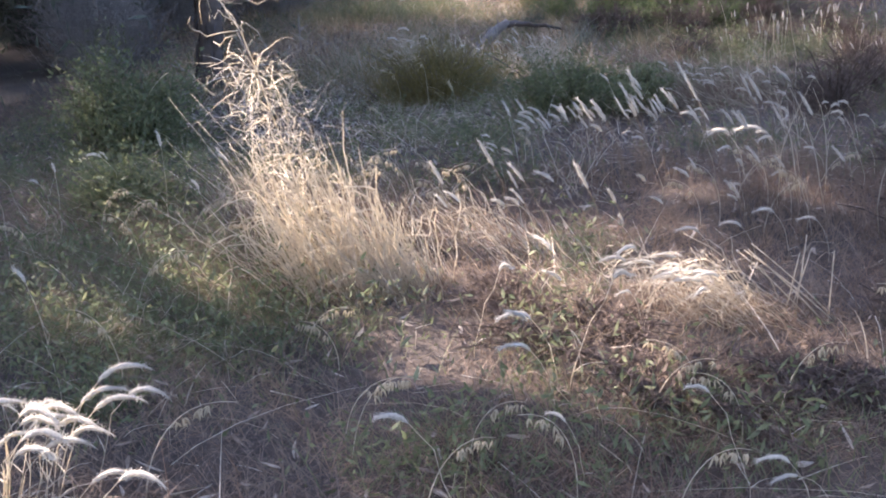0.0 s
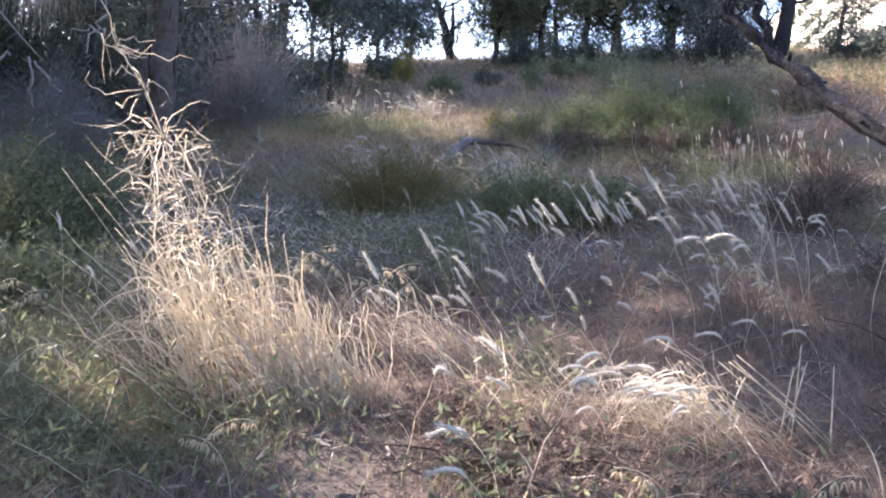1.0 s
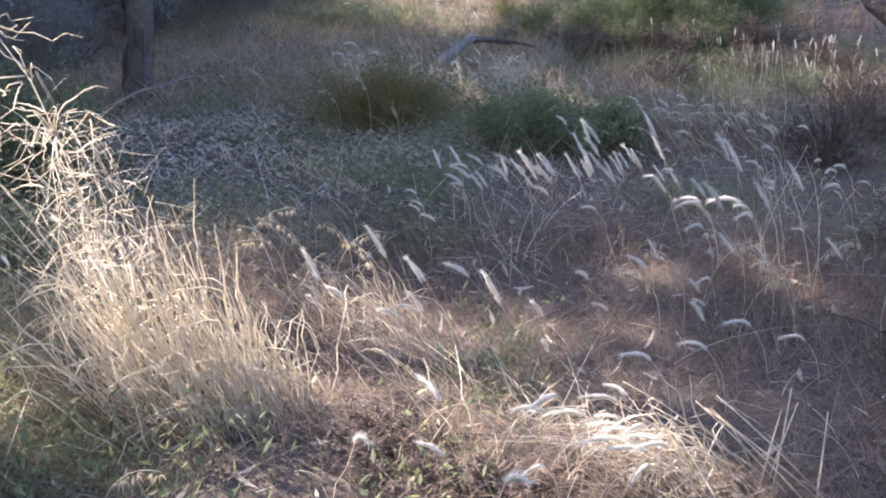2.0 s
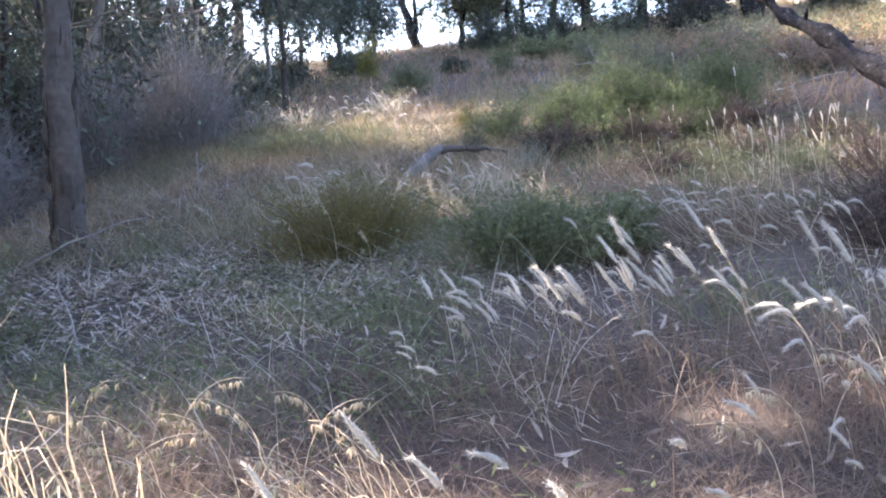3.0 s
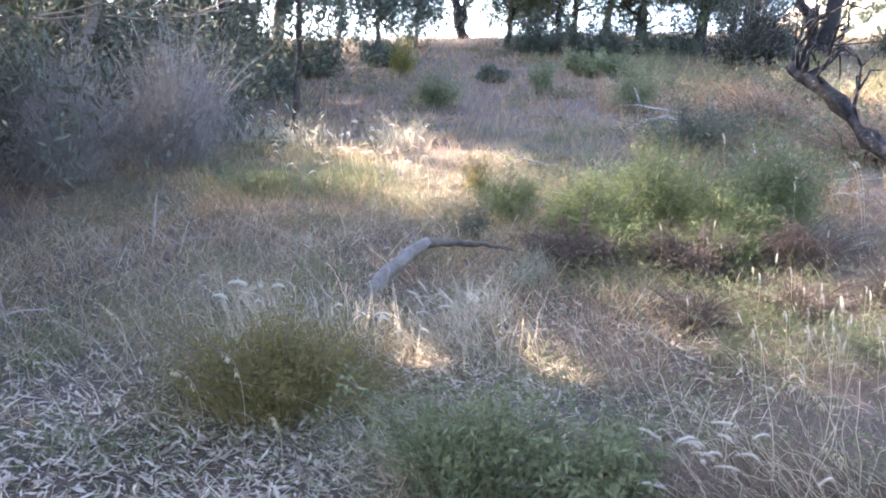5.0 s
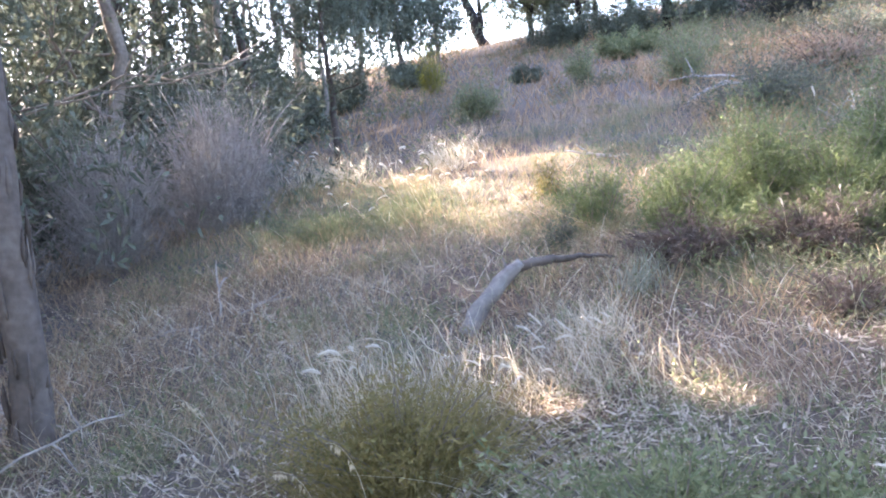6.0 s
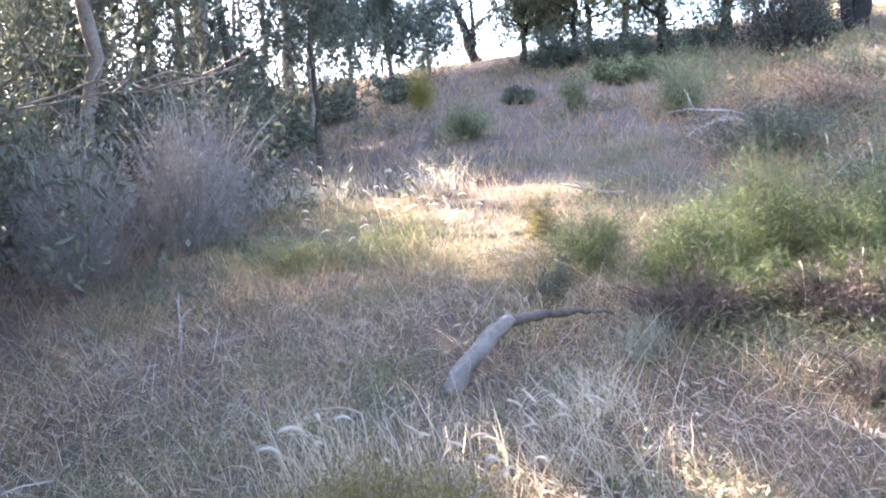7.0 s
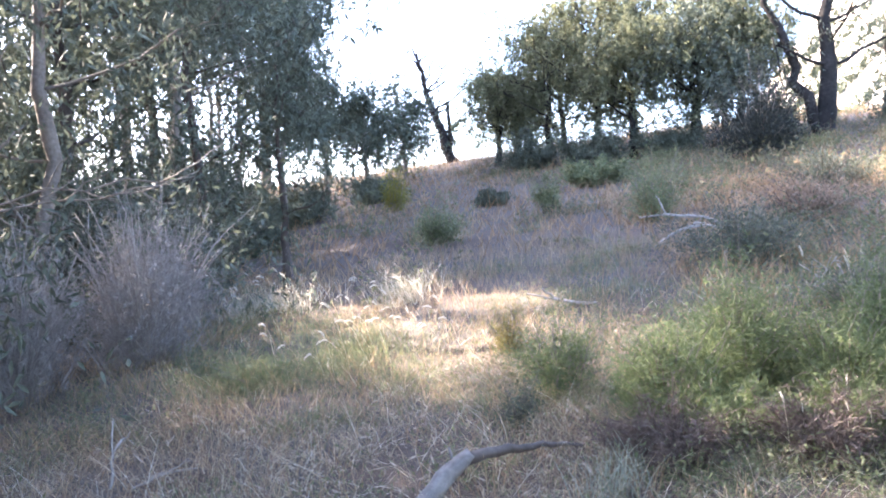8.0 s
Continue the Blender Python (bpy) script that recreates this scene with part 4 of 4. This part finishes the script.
# ---- wood ----
def fallen_log():
    """The pale curved branch lying on the slope."""
    z = float(ground_z(-0.35, 7.9))
    ob = root("fallen_branch", (-0.35, 7.9, z), "pale grey weathered fallen branch, bent in the middle", "log")
    o = np.array([-0.35, 7.9, z])
    a, b, c = np.array([-0.6, 7.58, 1.02]), np.array([-0.2, 7.82, 1.5]), np.array([0.5, 8.25, 1.43])
    line = bend(a - o, b - o, (-0.03, 0, 0.02), 10, 0.006)
    g = Geo()
    tube(g, line, np.array([0.068, 0.064, 0.066, 0.06, 0.061, 0.056, 0.058, 0.055, 0.052, 0.036]), 12, 0.08)
    shaft = part("branch", g, LOGWOOD, ob)
    g = Geo()
    arm = bend(line[-2], c - o, (0, 0, 0.035), 12, 0.007)
    tube(g, arm, np.linspace(0.04, 0.009, 12), 10, 0.09)
    part("thin_arm", g, GUMBARK, shaft, "thin dark arm with bark left on it")
    g = Geo()
    tube(g, bend(line[7], line[7] + [-0.02, 0.02, 0.13], (0.01, 0, 0), 4), [0.016, 0.014, 0.01, 0.006], 6, 0.1)
    part("stub", g, LOGWOOD, shaft)


fallen_log()


TRUNK_LINE = [(4.15, 5.9, 1.42), (3.7, 6.55, 1.85), (3.34, 7.13, 2.27), (3.11, 7.55, 2.57), (2.88, 7.83, 2.83), (2.6, 8.12, 3.12), (2.52, 8.25, 3.22)]


def fallen_trunk():
    """The dark leaning trunk that has come down on the bank."""
    o = np.array([3.9, 6.0, float(ground_z(3.9, 6.0))])
    ob = root("fallen_tree", o, "dark charred fallen tree trunk leaning across the bank", "fallen tree")
    pts = np.array(TRUNK_LINE) - o
    g = Geo()
    fine = np.concatenate([bend(pts[i], pts[i + 1], (0, 0, 0.03 * (-1) ** i), 5)[:-1] for i in range(len(pts) - 1)] + [pts[-1:]])
    tube(g, fine, np.linspace(0.09, 0.036, len(fine)) * (1 + 0.2 * RNG.normal(size=len(fine))), 16, 0.2)
    trunk = part("trunk", g, BURNT, ob)
    for k in range(16):
        i = RNG.integers(2, len(fine) - 2)
        g = Geo()
        tube(g, bend(fine[i], fine[i] + unit(RNG.normal(size=3) * [1, 1, 0.6] + [0, 0, 0.5]) * RNG.uniform(0.1, 0.2), (0, 0, 0.02), 4, 0.006), [0.026, 0.022, 0.014, 0.008], 6, 0.15)
        part("stub", g, BURNT, trunk)
    for k in range(9):
        i = RNG.integers(13, len(fine))
        way = unit(np.array([abs(RNG.normal()) * 0.6 + 0.15, RNG.normal() * 0.4, abs(RNG.normal()) * 0.8 + 0.3]))
        g = Geo()
        far = RNG.uniform(0.3, 0.9)
        p = bend(fine[i], fine[i] + way * far, (RNG.normal() * 0.1, 0, 0.1), 7, 0.03)
        tube(g, p, np.linspace(0.016, 0.004, 7), 6, 0.1)
        for j in range(3):
            tube(g, bend(p[2 + j], p[2 + j] + unit(way + RNG.normal(size=3) * 0.6) * far * 0.4, (0, 0, 0.04), 5, 0.015), np.linspace(0.012, 0.004, 5), 5)
        part("limb", g, BURNT, ob)


fallen_trunk()


def stick(x, y, length, az, tilt, r, label="bleached forked stick lying on the grass", category="stick", lift=0.02, forks=2, material=DEADWOOD):
    z = float(ground_z(x, y)) + lift
    ob = root("dead_stick", (x, y, z), label, category)
    way = np.array([math.cos(az) * math.cos(tilt), math.sin(az) * math.cos(tilt), math.sin(tilt)]) * length
    g = Geo()
    p = bend((0, 0, -lift), way, (0, 0, length * RNG.normal() * 0.08), 8, length * 0.012)
    tube(g, p, np.linspace(r, r * 0.35, 8), 6, 0.08)
    shaft = part("shaft", g, material, ob)
    for k in range(forks):
        i = RNG.integers(2, 7)
        g = Geo()
        tube(g, bend(p[i], p[i] + unit(way + RNG.normal(size=3) * length * 0.6) * length * RNG.uniform(0.2, 0.45), (0, 0, 0.02), 5, 0.008), np.linspace(r * 0.55, r * 0.2, 5), 5)
        part("fork", g, material, shaft)


stick(-2.88, 8.7, 0.5, 1.9, 1.1, 0.012, "thin grey twig standing on the slope")
stick(-2.7, 8.6, 0.5, 0.3, 0.25, 0.012, "grey forked twig lying on the grass")
stick(-3.6, 8.3, 0.7, 0.2, 0.15, 0.014)
stick(-3.3, 6.7, 0.8, 2.6, 0.35, 0.012)
stick(-3.5, 6.1, 1.1, 0.25, 0.4, 0.012, "long thin bleached twig beside a trunk")
stick(-1.75, 3.6, 0.75, 2.25, 0.75, 0.007, "thin curved grey twig", forks=1)
stick(1.0, 12.0, 0.8, 2.8, 0.1, 0.03)
stick(3.5, 15.7, 1.4, 2.9, 0.12, 0.035, "grey dead branch lying on the bank")
stick(4.0, 11.0, 1.0, 0.4, 0.2, 0.02)
stick(2.2, 15.0, 1.2, 0.2, 0.1, 0.03)
for k in range(8):
    stick(2.6 + RNG.uniform(0, 1.6), 10.4 + RNG.uniform(0, 1.4), RNG.uniform(0.3, 0.7), RNG.uniform(0, 6), RNG.uniform(0.1, 0.9), 0.012)

# ---- trees ----


def dead_limbs():
    """A dead grey tree in the thicket, whose long bleached limbs reach out over the grass."""
    o = np.array([-6.4, 11.0, float(ground_z(-6.4, 11.0))])
    ob = root("dead_tree", o, "dead grey tree with long bleached limbs reaching sideways", "tree")
    g = Geo()
    tube(g, bend((0, 0, -0.1), (0.1, 0.1, 3.6), (0.05, 0, 0), 10, 0.03), np.linspace(0.07, 0.03, 10), 8, 0.08)
    part("trunk", g, BARK, ob)
    for a, b, bow in (((0, 0, 2.0), (2.95, 0.93, 2.6), 0.06), ((0, 0, 2.0), (1.8, -0.7, 2.8), -0.06), ((0, 0, 1.9), (2.8, 0.5, 2.42), 0.08)):
        g = Geo()
        p = bend(a, b, (0, 0, bow), 9, 0.025)
        tube(g, p, np.linspace(0.02, 0.007, 9), 6, 0.1)
        for j in (3, 4, 5, 6, 7):
            w = unit(np.array(b) - a) + RNG.normal(size=3) * 0.5
            tube(g, bend(p[j], p[j] + w * RNG.uniform(0.25, 0.6), (0, 0, RNG.normal() * 0.06), 6, 0.015), np.linspace(0.012, 0.004, 6), 5)
        part("limb", g, GREYBARK, ob, "bleached bare limb")


dead_limbs()
# open lanes in the crowns, along which the low sun reaches the grass
LANES = [(-1.25, -0.2, 0.36, 0.32), (-1.5, 0.82, 0.14, 0.14), (-0.46, 1.34, 0.46, 0.42), (0.38, 2.75, 0.98, 0.18), (0.82, 2.72, 1.1, 0.19), (-0.98, 1.28, 1.12, 0.36), (-0.72, 1.34, 0.8, 0.42), (0.66, 1.0, 0.52, 0.19), (0.12, 1.5, 0.75, 0.15), (-0.15, 1.85, 0.72, 0.14), (-0.7, 2.25, 0.8, 0.2),
         (-1.75, 1.4, 0.55, 0.2), (-2.1, 1.2, 0.5, 0.14), (-1.27, 13.4, 2.75, 0.6), (-3.3, 14.0, 2.6, 0.5), (-1.3, 11.1, 2.15, 0.5), (-0.3, 12.9, 2.6, 0.35), (-2.0, 12.4, 2.4, 0.35), (0.16, 6.45, 1.5, 0.2), (-0.45, 6.4, 1.25, 0.18), (2.5, 6.1, 1.65, 0.15),
         (-0.8, 9.9, 1.75, 0.16), (0.3, 10.7, 2.0, 0.24)]


# thinner places in the crowns, which let through scattered light: place, radius and share of leaves missing
DAPPLES = [(-1.9, 8.8, 1.5, 1.2, 0.12), (-0.5, 10.9, 1.9, 1.2, 0.22), (-0.5, 2.4, 0.6, 0.9, 0.6), (-1.5, 5.0, 0.8, 1.0, 0.4), (-3.0, 11.5, 2.0, 1.3, 0.3), (0.4, 4.95, 1.0, 0.5, 0.45), (1.3, 8.7, 2.2, 0.7, 0.45), (-2.5, 2.9, 0.7, 0.8, 0.6), (0.8, 18.0, 3.2, 3.0, 0.4)]


LANE_RNG = np.random.default_rng(5)


def shaded(c):
    """False for leaves that would hang in one of the lanes."""
    keep = np.ones(len(c), bool)
    s = np.array(SUN_WAY)
    for x, y, z, r in LANES:
        d = c - np.array([x, y, z])
        along = d @ s
        off = np.linalg.norm(d - along[:, None] * s, axis=1) / r
        keep &= ~((off < 0.55 + 0.8 * LANE_RNG.uniform(size=len(c))) & (along > 0))
    for x, y, z, r, share in DAPPLES:
        d = c - np.array([x, y, z])
        along = d @ s
        off = np.linalg.norm(d - along[:, None] * s, axis=1)
        keep &= ~((off < r) & (along > 0) & (LANE_RNG.uniform(size=len(c)) < share))
    return keep


def in_lane(p):
    """True for a limb that would cross one of the lanes."""
    s = np.array(SUN_WAY)
    for x, y, z, r in LANES:
        d = p - np.array([x, y, z])
        along = d @ s
        if ((np.linalg.norm(d - along[:, None] * s, axis=1) < 0.85 * r) & (along > 0)).any():
            return True
    return False


def tree(name, x, y, high, r, label, bark, foliage, limbs=9, clumps=3, per=60, leaf=(0.08, 0.14), wide=(0.016, 0.03), low=0.4, reach=0.35, lean=(0, 0), puff=0.4, seed=1, hang=0.8, forks=(), up=0.6, crook=1.0):
    """A tree: a tapered trunk, limbs that fork, and a crown of many hanging leaves."""
    rng = np.random.default_rng(seed)
    z = float(ground_z(x, y))
    ob = root(name, (x, y, z), label, "tree")
    trunk = bend((0, 0, -0.1), (lean[0] * high, lean[1] * high, high * 0.92), (rng.normal() * 0.02 * high * crook, 0, 0), 12, 0.007 * high * crook, rng)
    g = Geo()
    fine = np.column_stack([np.interp(np.linspace(0, 11, 34), np.arange(12), trunk[:, i]) for i in range(3)])
    tube(g, fine, r * np.r_[1.4, 1.2, np.linspace(1.08, 0.22, 32)], 14, 0.07, rng)
    stem = part("trunk", g, bark, ob)
    for dx, dy, f in forks:
        g = Geo()
        p = bend((0, 0, -0.1), (dx * high, dy * high, high * f), (dx * 0.4, 0, 0), 10, 0.012 * high, rng)
        tube(g, p, r * np.linspace(0.8, 0.25, 10), 8, 0.06, rng)
        part("trunk_fork", g, bark, ob)
    tips = []
    for k in range(limbs):
        f = low + (0.95 - low) * (k + rng.uniform(0, 0.8)) / limbs
        i = int(f * 11)
        a = rng.uniform(0, 2 * math.pi) if k % 2 else (k * 2.4)
        far = high * reach * (1.15 - 0.7 * (f - low) / (1 - low)) * rng.uniform(0.7, 1.15)
        end = trunk[i] + np.array([math.cos(a) * far, math.sin(a) * far, far * up * rng.uniform(0.5, 1.3)])
        g = Geo()
        p = bend(trunk[i], end, (0, 0, -far * 0.08), 7, far * 0.03, rng)
        if in_lane(p[1:] + np.array([x, y, z])):
            continue
        tube(g, p, r * np.linspace(0.27, 0.08, 7), 6, 0.05, rng)
        for j in range(clumps):
            b = p[rng.integers(3, 7)]
            e = b + rng.normal(size=3) * far * 0.3 + [0, 0, far * 0.1]
            twig = bend(b, e, (0, 0, 0.05 * far), 5, 0.01, rng)
            tips.append(e)
            if not in_lane(twig + np.array([x, y, z])):
                tube(g, twig, r * np.linspace(0.12, 0.04, 5), 4, 0, rng)
        tips += [p[-1], p[5], p[3]]
        part("limb", g, bark, stem)
    tips.append(trunk[-1])
    if foliage is not None:
        g = Geo()
        o = np.array([x, y, z])
        for t in tips:
            n = int(per * rng.uniform(0.4, 1.6))
            sprays = t + rng.normal(size=(n // 14 + 1, 3)) * puff * np.array([1, 1, 0.8])
            c = sprays[rng.integers(0, len(sprays), n)] + rng.normal(size=(n, 3)) * puff * np.array([0.2, 0.2, 0.38])
            c = c[shaded(c + o) & (c[:, 2] > 0.15)]
            n = len(c)
            if n:
                leaves(g, c, rng.uniform(*leaf, n), rng.uniform(*wide, n), rand_unit(n, rng) + [0, 0, -hang], rng)
        part("crown", g, foliage, ob)
    return ob


def hanging_branch():
    """A thin dead tree whose limb hangs out with a curtain of pale dry twigs."""
    x, y = -5.0, 5.0
    z = float(ground_z(x, y))
    ob = root("dead_tree", (x, y, z), "thin dead tree with a curtain of pale hanging twigs", "tree")
    rng = np.random.default_rng(77)
    g = Geo()
    tube(g, bend((0, 0, -0.1), (0.25, -0.1, 2.9), (0.05, 0, 0), 9, 0.02, rng), np.linspace(0.045, 0.02, 9), 7, 0.08, rng)
    part("trunk", g, GREYBARK, ob)
    o = np.array([x, y, z])
    lines = [((-4.75, 4.9, z + 2.6), (-2.85, 4.3, 2.55), 0.12), ((-2.95, 4.3, 2.56), (-2.79, 4.3, 1.99), 0.02), ((-2.79, 4.3, 1.99), (-2.95, 4.28, 1.72), -0.02), ((-2.8, 4.3, 1.9), (-3.05, 4.32, 1.87), 0.0),
             ((-4.8, 4.9, z + 2.2), (-3.25, 4.3, 1.62), 0.15), ((-3.55, 4.4, 1.66), (-3.82, 4.3, 1.35), 0.05), ((-3.35, 4.3, 1.65), (-3.28, 4.3, 1.25), 0.0), ((-3.3, 4.3, 1.62), (-3.1, 4.3, 1.4), 0.02)]
    for a, b, bow in lines:
        g = Geo()
        tube(g, bend(np.array(a) - o, np.array(b) - o, (0, 0, bow), 8, 0.02, rng), np.linspace(0.011, 0.005, 8), 5, 0.1, rng)
        part("limb", g, DEADWOOD, ob)
    n = 900
    g = Geo()
    c = np.column_stack([rng.normal(-3.33, 0.14, n), rng.normal(4.33, 0.12, n), rng.uniform(2.2, 2.95, n)]) - o
    hang = np.column_stack([rng.normal(size=n) * 0.12, rng.normal(size=n) * 0.1, -np.ones(n)]) * rng.uniform(0.15, 0.5, n)[:, None]
    strips(g, c, hang, rng.uniform(0.004, 0.011, n), rand_unit(n, rng), rng.normal(size=(n, 3)) * 0.03, segs=3)
    stuffed(part("twig_curtain", g, LITTER, ob, "pale curtain of hanging dry twigs"))


# the slim sapling and the trunk close to the walk
tree("sapling", -3.4, 15.5, 3.9, 0.06, "slim young gum tree with a thin dark trunk", BARK, GUM, 14, 4, 46, (0.1, 0.18), (0.02, 0.036), 0.42, 0.24, (-0.03, 0), 0.2, 31, 0.9)
ob = tree("gum_tree", -3.3, 6.62, 8.5, 0.11, "rough grey-brown trunk of a gum tree beside the path", GUMBARK, GUM, 9, 3, 90, (0.08, 0.14), (0.014, 0.026), 0.5, 0.3, (-0.02, 0.02), 0.45, 32, 1.0, crook=0.3)
for k in range(70):
    a, h, far = RNG.uniform(0, 6.3), RNG.uniform(0.0, 2.2), RNG.uniform(0.12, 0.4)
    out = np.array([math.cos(a), math.sin(a), 0.0])
    foot = np.array([-0.02 * h, 0.02 * h, h]) + out * 0.118
    g = Geo()
    tube(g, bend(foot, foot + np.array([0, 0, far]) + out * 0.012, out * RNG.uniform(0.0, 0.015), 5, 0.003), np.array([0.006, 0.015, 0.017, 0.012, 0.004]), 5, 0.25)
    part("bark_flake", g, GUMBARK if k % 3 else BARK, ob)
hanging_branch()
# the dense stand of trees to the left of the slope
for k, (x, y, h, r, low, reach) in enumerate([(-6.2, 13.5, 10.5, 0.11, 0.1, 0.27), (-8.2, 17.6, 12.5, 0.14, 0.1, 0.27), (-5.9, 18.6, 11.5, 0.09, 0.42, 0.18), (-7.8, 22.5, 12.5, 0.12, 0.38, 0.22),
                                                (-11.5, 20.0, 12.0, 0.15, 0.08, 0.28), (-9.4, 9.4, 10.5, 0.13, 0.08, 0.3), (-12.5, 13.0, 11.0, 0.15, 0.08, 0.3), (-10.0, 26.0, 12.0, 0.15, 0.1, 0.28), (-7.4, 8.0, 9.5, 0.12, 0.3, 0.28), (-11.5, 5.5, 11.0, 0.14, 0.15, 0.3)]):
    tree("gum_tree", x, y, h, r, "tall gum tree with dense hanging grey-green leaves", BARK if k % 3 else GREYBARK, GUM, 24, 4, 48 if k in (2, 3) else 290 if y < 14 else 105, *(((0.12, 0.2), (0.03, 0.05)) if y < 14 else ((0.18, 0.3), (0.05, 0.08))), max(low, 0.16), reach, (0.0, 0), 0.55, 33 + k)
tree("thin_tree", -6.0, 24.5, 7.6, 0.07, "thin tree with a narrow drooping crown", GREYBARK, GUM, 14, 3, 80, (0.16, 0.26), (0.04, 0.06), 0.4, 0.13, (0.02, 0), 0.35, 49)
for k, (x, y, h) in enumerate([(-5.0, 32.0, 3.9), (-6.6, 33.0, 4.6), (-4.0, 36.0, 3.6), (-9.3, 31.0, 10.0), (-12.0, 36.0, 13.0), (-13.5, 30.0, 13.0), (-10.6, 39.0, 11.0), (-14.0, 42.0, 14.0)]):
    tree("bushy_tree", x, y, h, 0.1, "small bushy tree on the skyline", GREYBARK, GUM, 11, 4, 70, (0.16, 0.26), (0.05, 0.08), 0.36, 0.3, (0, 0), 0.5, 50 + k)
# high wood added behind, crowns above the view, to shade the far slope
for k, (x, y, h) in enumerate([(-12.5, 33.5, 17.0), (-16.5, 38.0, 18.0), (-12.5, 45.0, 17.0), (-18.0, 46.0, 20.0), (-21.0, 40.0, 20.0), (-16.5, 31.0, 17.0), (-17.0, 25.0, 17.0)]):
    tree("gum_tree", x, y, h, 0.22, "tall gum tree added behind to shade the far slope", GREYBARK, GUM, 18, 4, 90, (0.3, 0.5), (0.1, 0.16), 0.55, 0.24, (0, 0), 0.9, 210 + k)
# the bare tree on the skyline
tree("dead_tree", -2.5, 43.0, 5.9, 0.24, "bare dead tree with a leaning forked trunk", IRONBARK, None, 14, 5, 0, low=0.3, reach=0.42, lean=(-0.3, 0), seed=60, forks=((-0.05, 0.0, 0.5),), up=1.1)
# the green trees to the right
DENSE = surface("dense_leaf", [(0.09, 0.10, 0.058), (0.155, 0.165, 0.095), (0.27, 0.265, 0.155)], 0.7, 0.55, 20, 0.1, 0.5)
for k, (x, y, h, m) in enumerate([(-0.2, 36.0, 3.9, DENSE), (1.7, 34.0, 5.6, DENSE), (3.6, 33.5, 6.6, DENSE), (5.2, 35.5, 7.2, DENSE), (7.0, 33.0, 6.8, DENSE), (8.8, 36.0, 7.2, GUM), (2.6, 39.0, 6.0, GUM), (0.6, 40.0, 3.6, DENSE), (4.4, 31.0, 4.6, DENSE), (6.4, 31.2, 4.8, GUM), (8.2, 32.0, 5.0, DENSE)]):
    tree("leafy_tree", x, y, h, 0.13, "rounded green tree on the crest", IRONBARK, m, 18, 4, 64, (0.16, 0.26), (0.045, 0.075), 0.28, 0.38, (0, 0), 0.42, 70 + k)
tree("forked_tree", 10.3, 30.1, 8.8, 0.27, "dark forked tree with a thick straight trunk", IRONBARK, GUM, 12, 4, 45, (0.14, 0.22), (0.03, 0.05), 0.3, 0.3, (0.02, 0), 0.5, 81, forks=((-0.22, 0.0, 0.62),))
for k, (x, y, h) in enumerate([(13.5, 33.0, 4.2), (15.0, 28.0, 6.0), (17.5, 36.0, 7.0), (13.0, 25.0, 3.6), (20.0, 30.0, 7.0)]):
    tree("bushy_tree", x, y, h, 0.11, "thin bushy tree on the bank", BARK, GUM, 10, 3, 45, (0.14, 0.22), (0.03, 0.05), 0.25, 0.25, (0, 0), 0.45, 90 + k)
# unseen trees added behind the start of the walk and at both sides, for shade
for k, (x, y, h) in enumerate([(-7.4, 4.9, 9.5), (-6.6, 1.5, 9.0), (-7.0, -0.6, 9.0), (-9.0, 1.0, 9.0), (9.5, 6.0, 9.0), (-6.0, -9.0, 10.0), (5.0, -10.0, 10.0), (12.0, 15.0, 8.0), (0.5, -15.0, 11.0), (-13.0, -5.0, 10.0), (12.0, -4.0, 10.0)]):
    tree("gum_tree", x, y, h, 0.18, "unseen gum tree added around the clearing to block light", BARK, GUM, 12, 4, 90, (0.16, 0.26), (0.04, 0.06), 0.15, 0.32, (0, 0), 0.7, 110 + k)
# crown added overhead, out of view, to darken the first ground
tree("gum_tree", 3.3, -1.0, 9.5, 0.2, "unseen tall gum tree added over the start to block sky light", GUMBARK, GUM, 16, 4, 130, (0.16, 0.26), (0.04, 0.06), 0.48, 0.36, (-0.03, 0), 0.7, 140)
# high crowns added out of view on the sun side, against stray sun
for k, (x, y, h) in enumerate([(-7.3, 3.7, 10.5), (-9.2, 2.5, 10.5), (-8.4, 6.4, 11.0)]):
    tree("gum_tree", x, y, h, 0.16, "unseen gum tree with a high crown, added to shade the clearing", GUMBARK, GUM, 14, 4, 110, (0.16, 0.26), (0.04, 0.06), 0.45, 0.24, (0, 0), 0.55, 150 + k)
# more added out of view on the right, to cut the sky light
for k, (x, y, h) in enumerate([(6.6, 4.4, 8.0), (5.8, 1.2, 8.0), (6.2, -2.5, 9.0)]):
    tree("gum_tree", x, y, h, 0.18, "unseen gum tree added around the clearing to block light", BARK, GUM, 12, 4, 90, (0.16, 0.26), (0.04, 0.06), 0.2, 0.28, (0, 0), 0.6, 160 + k)
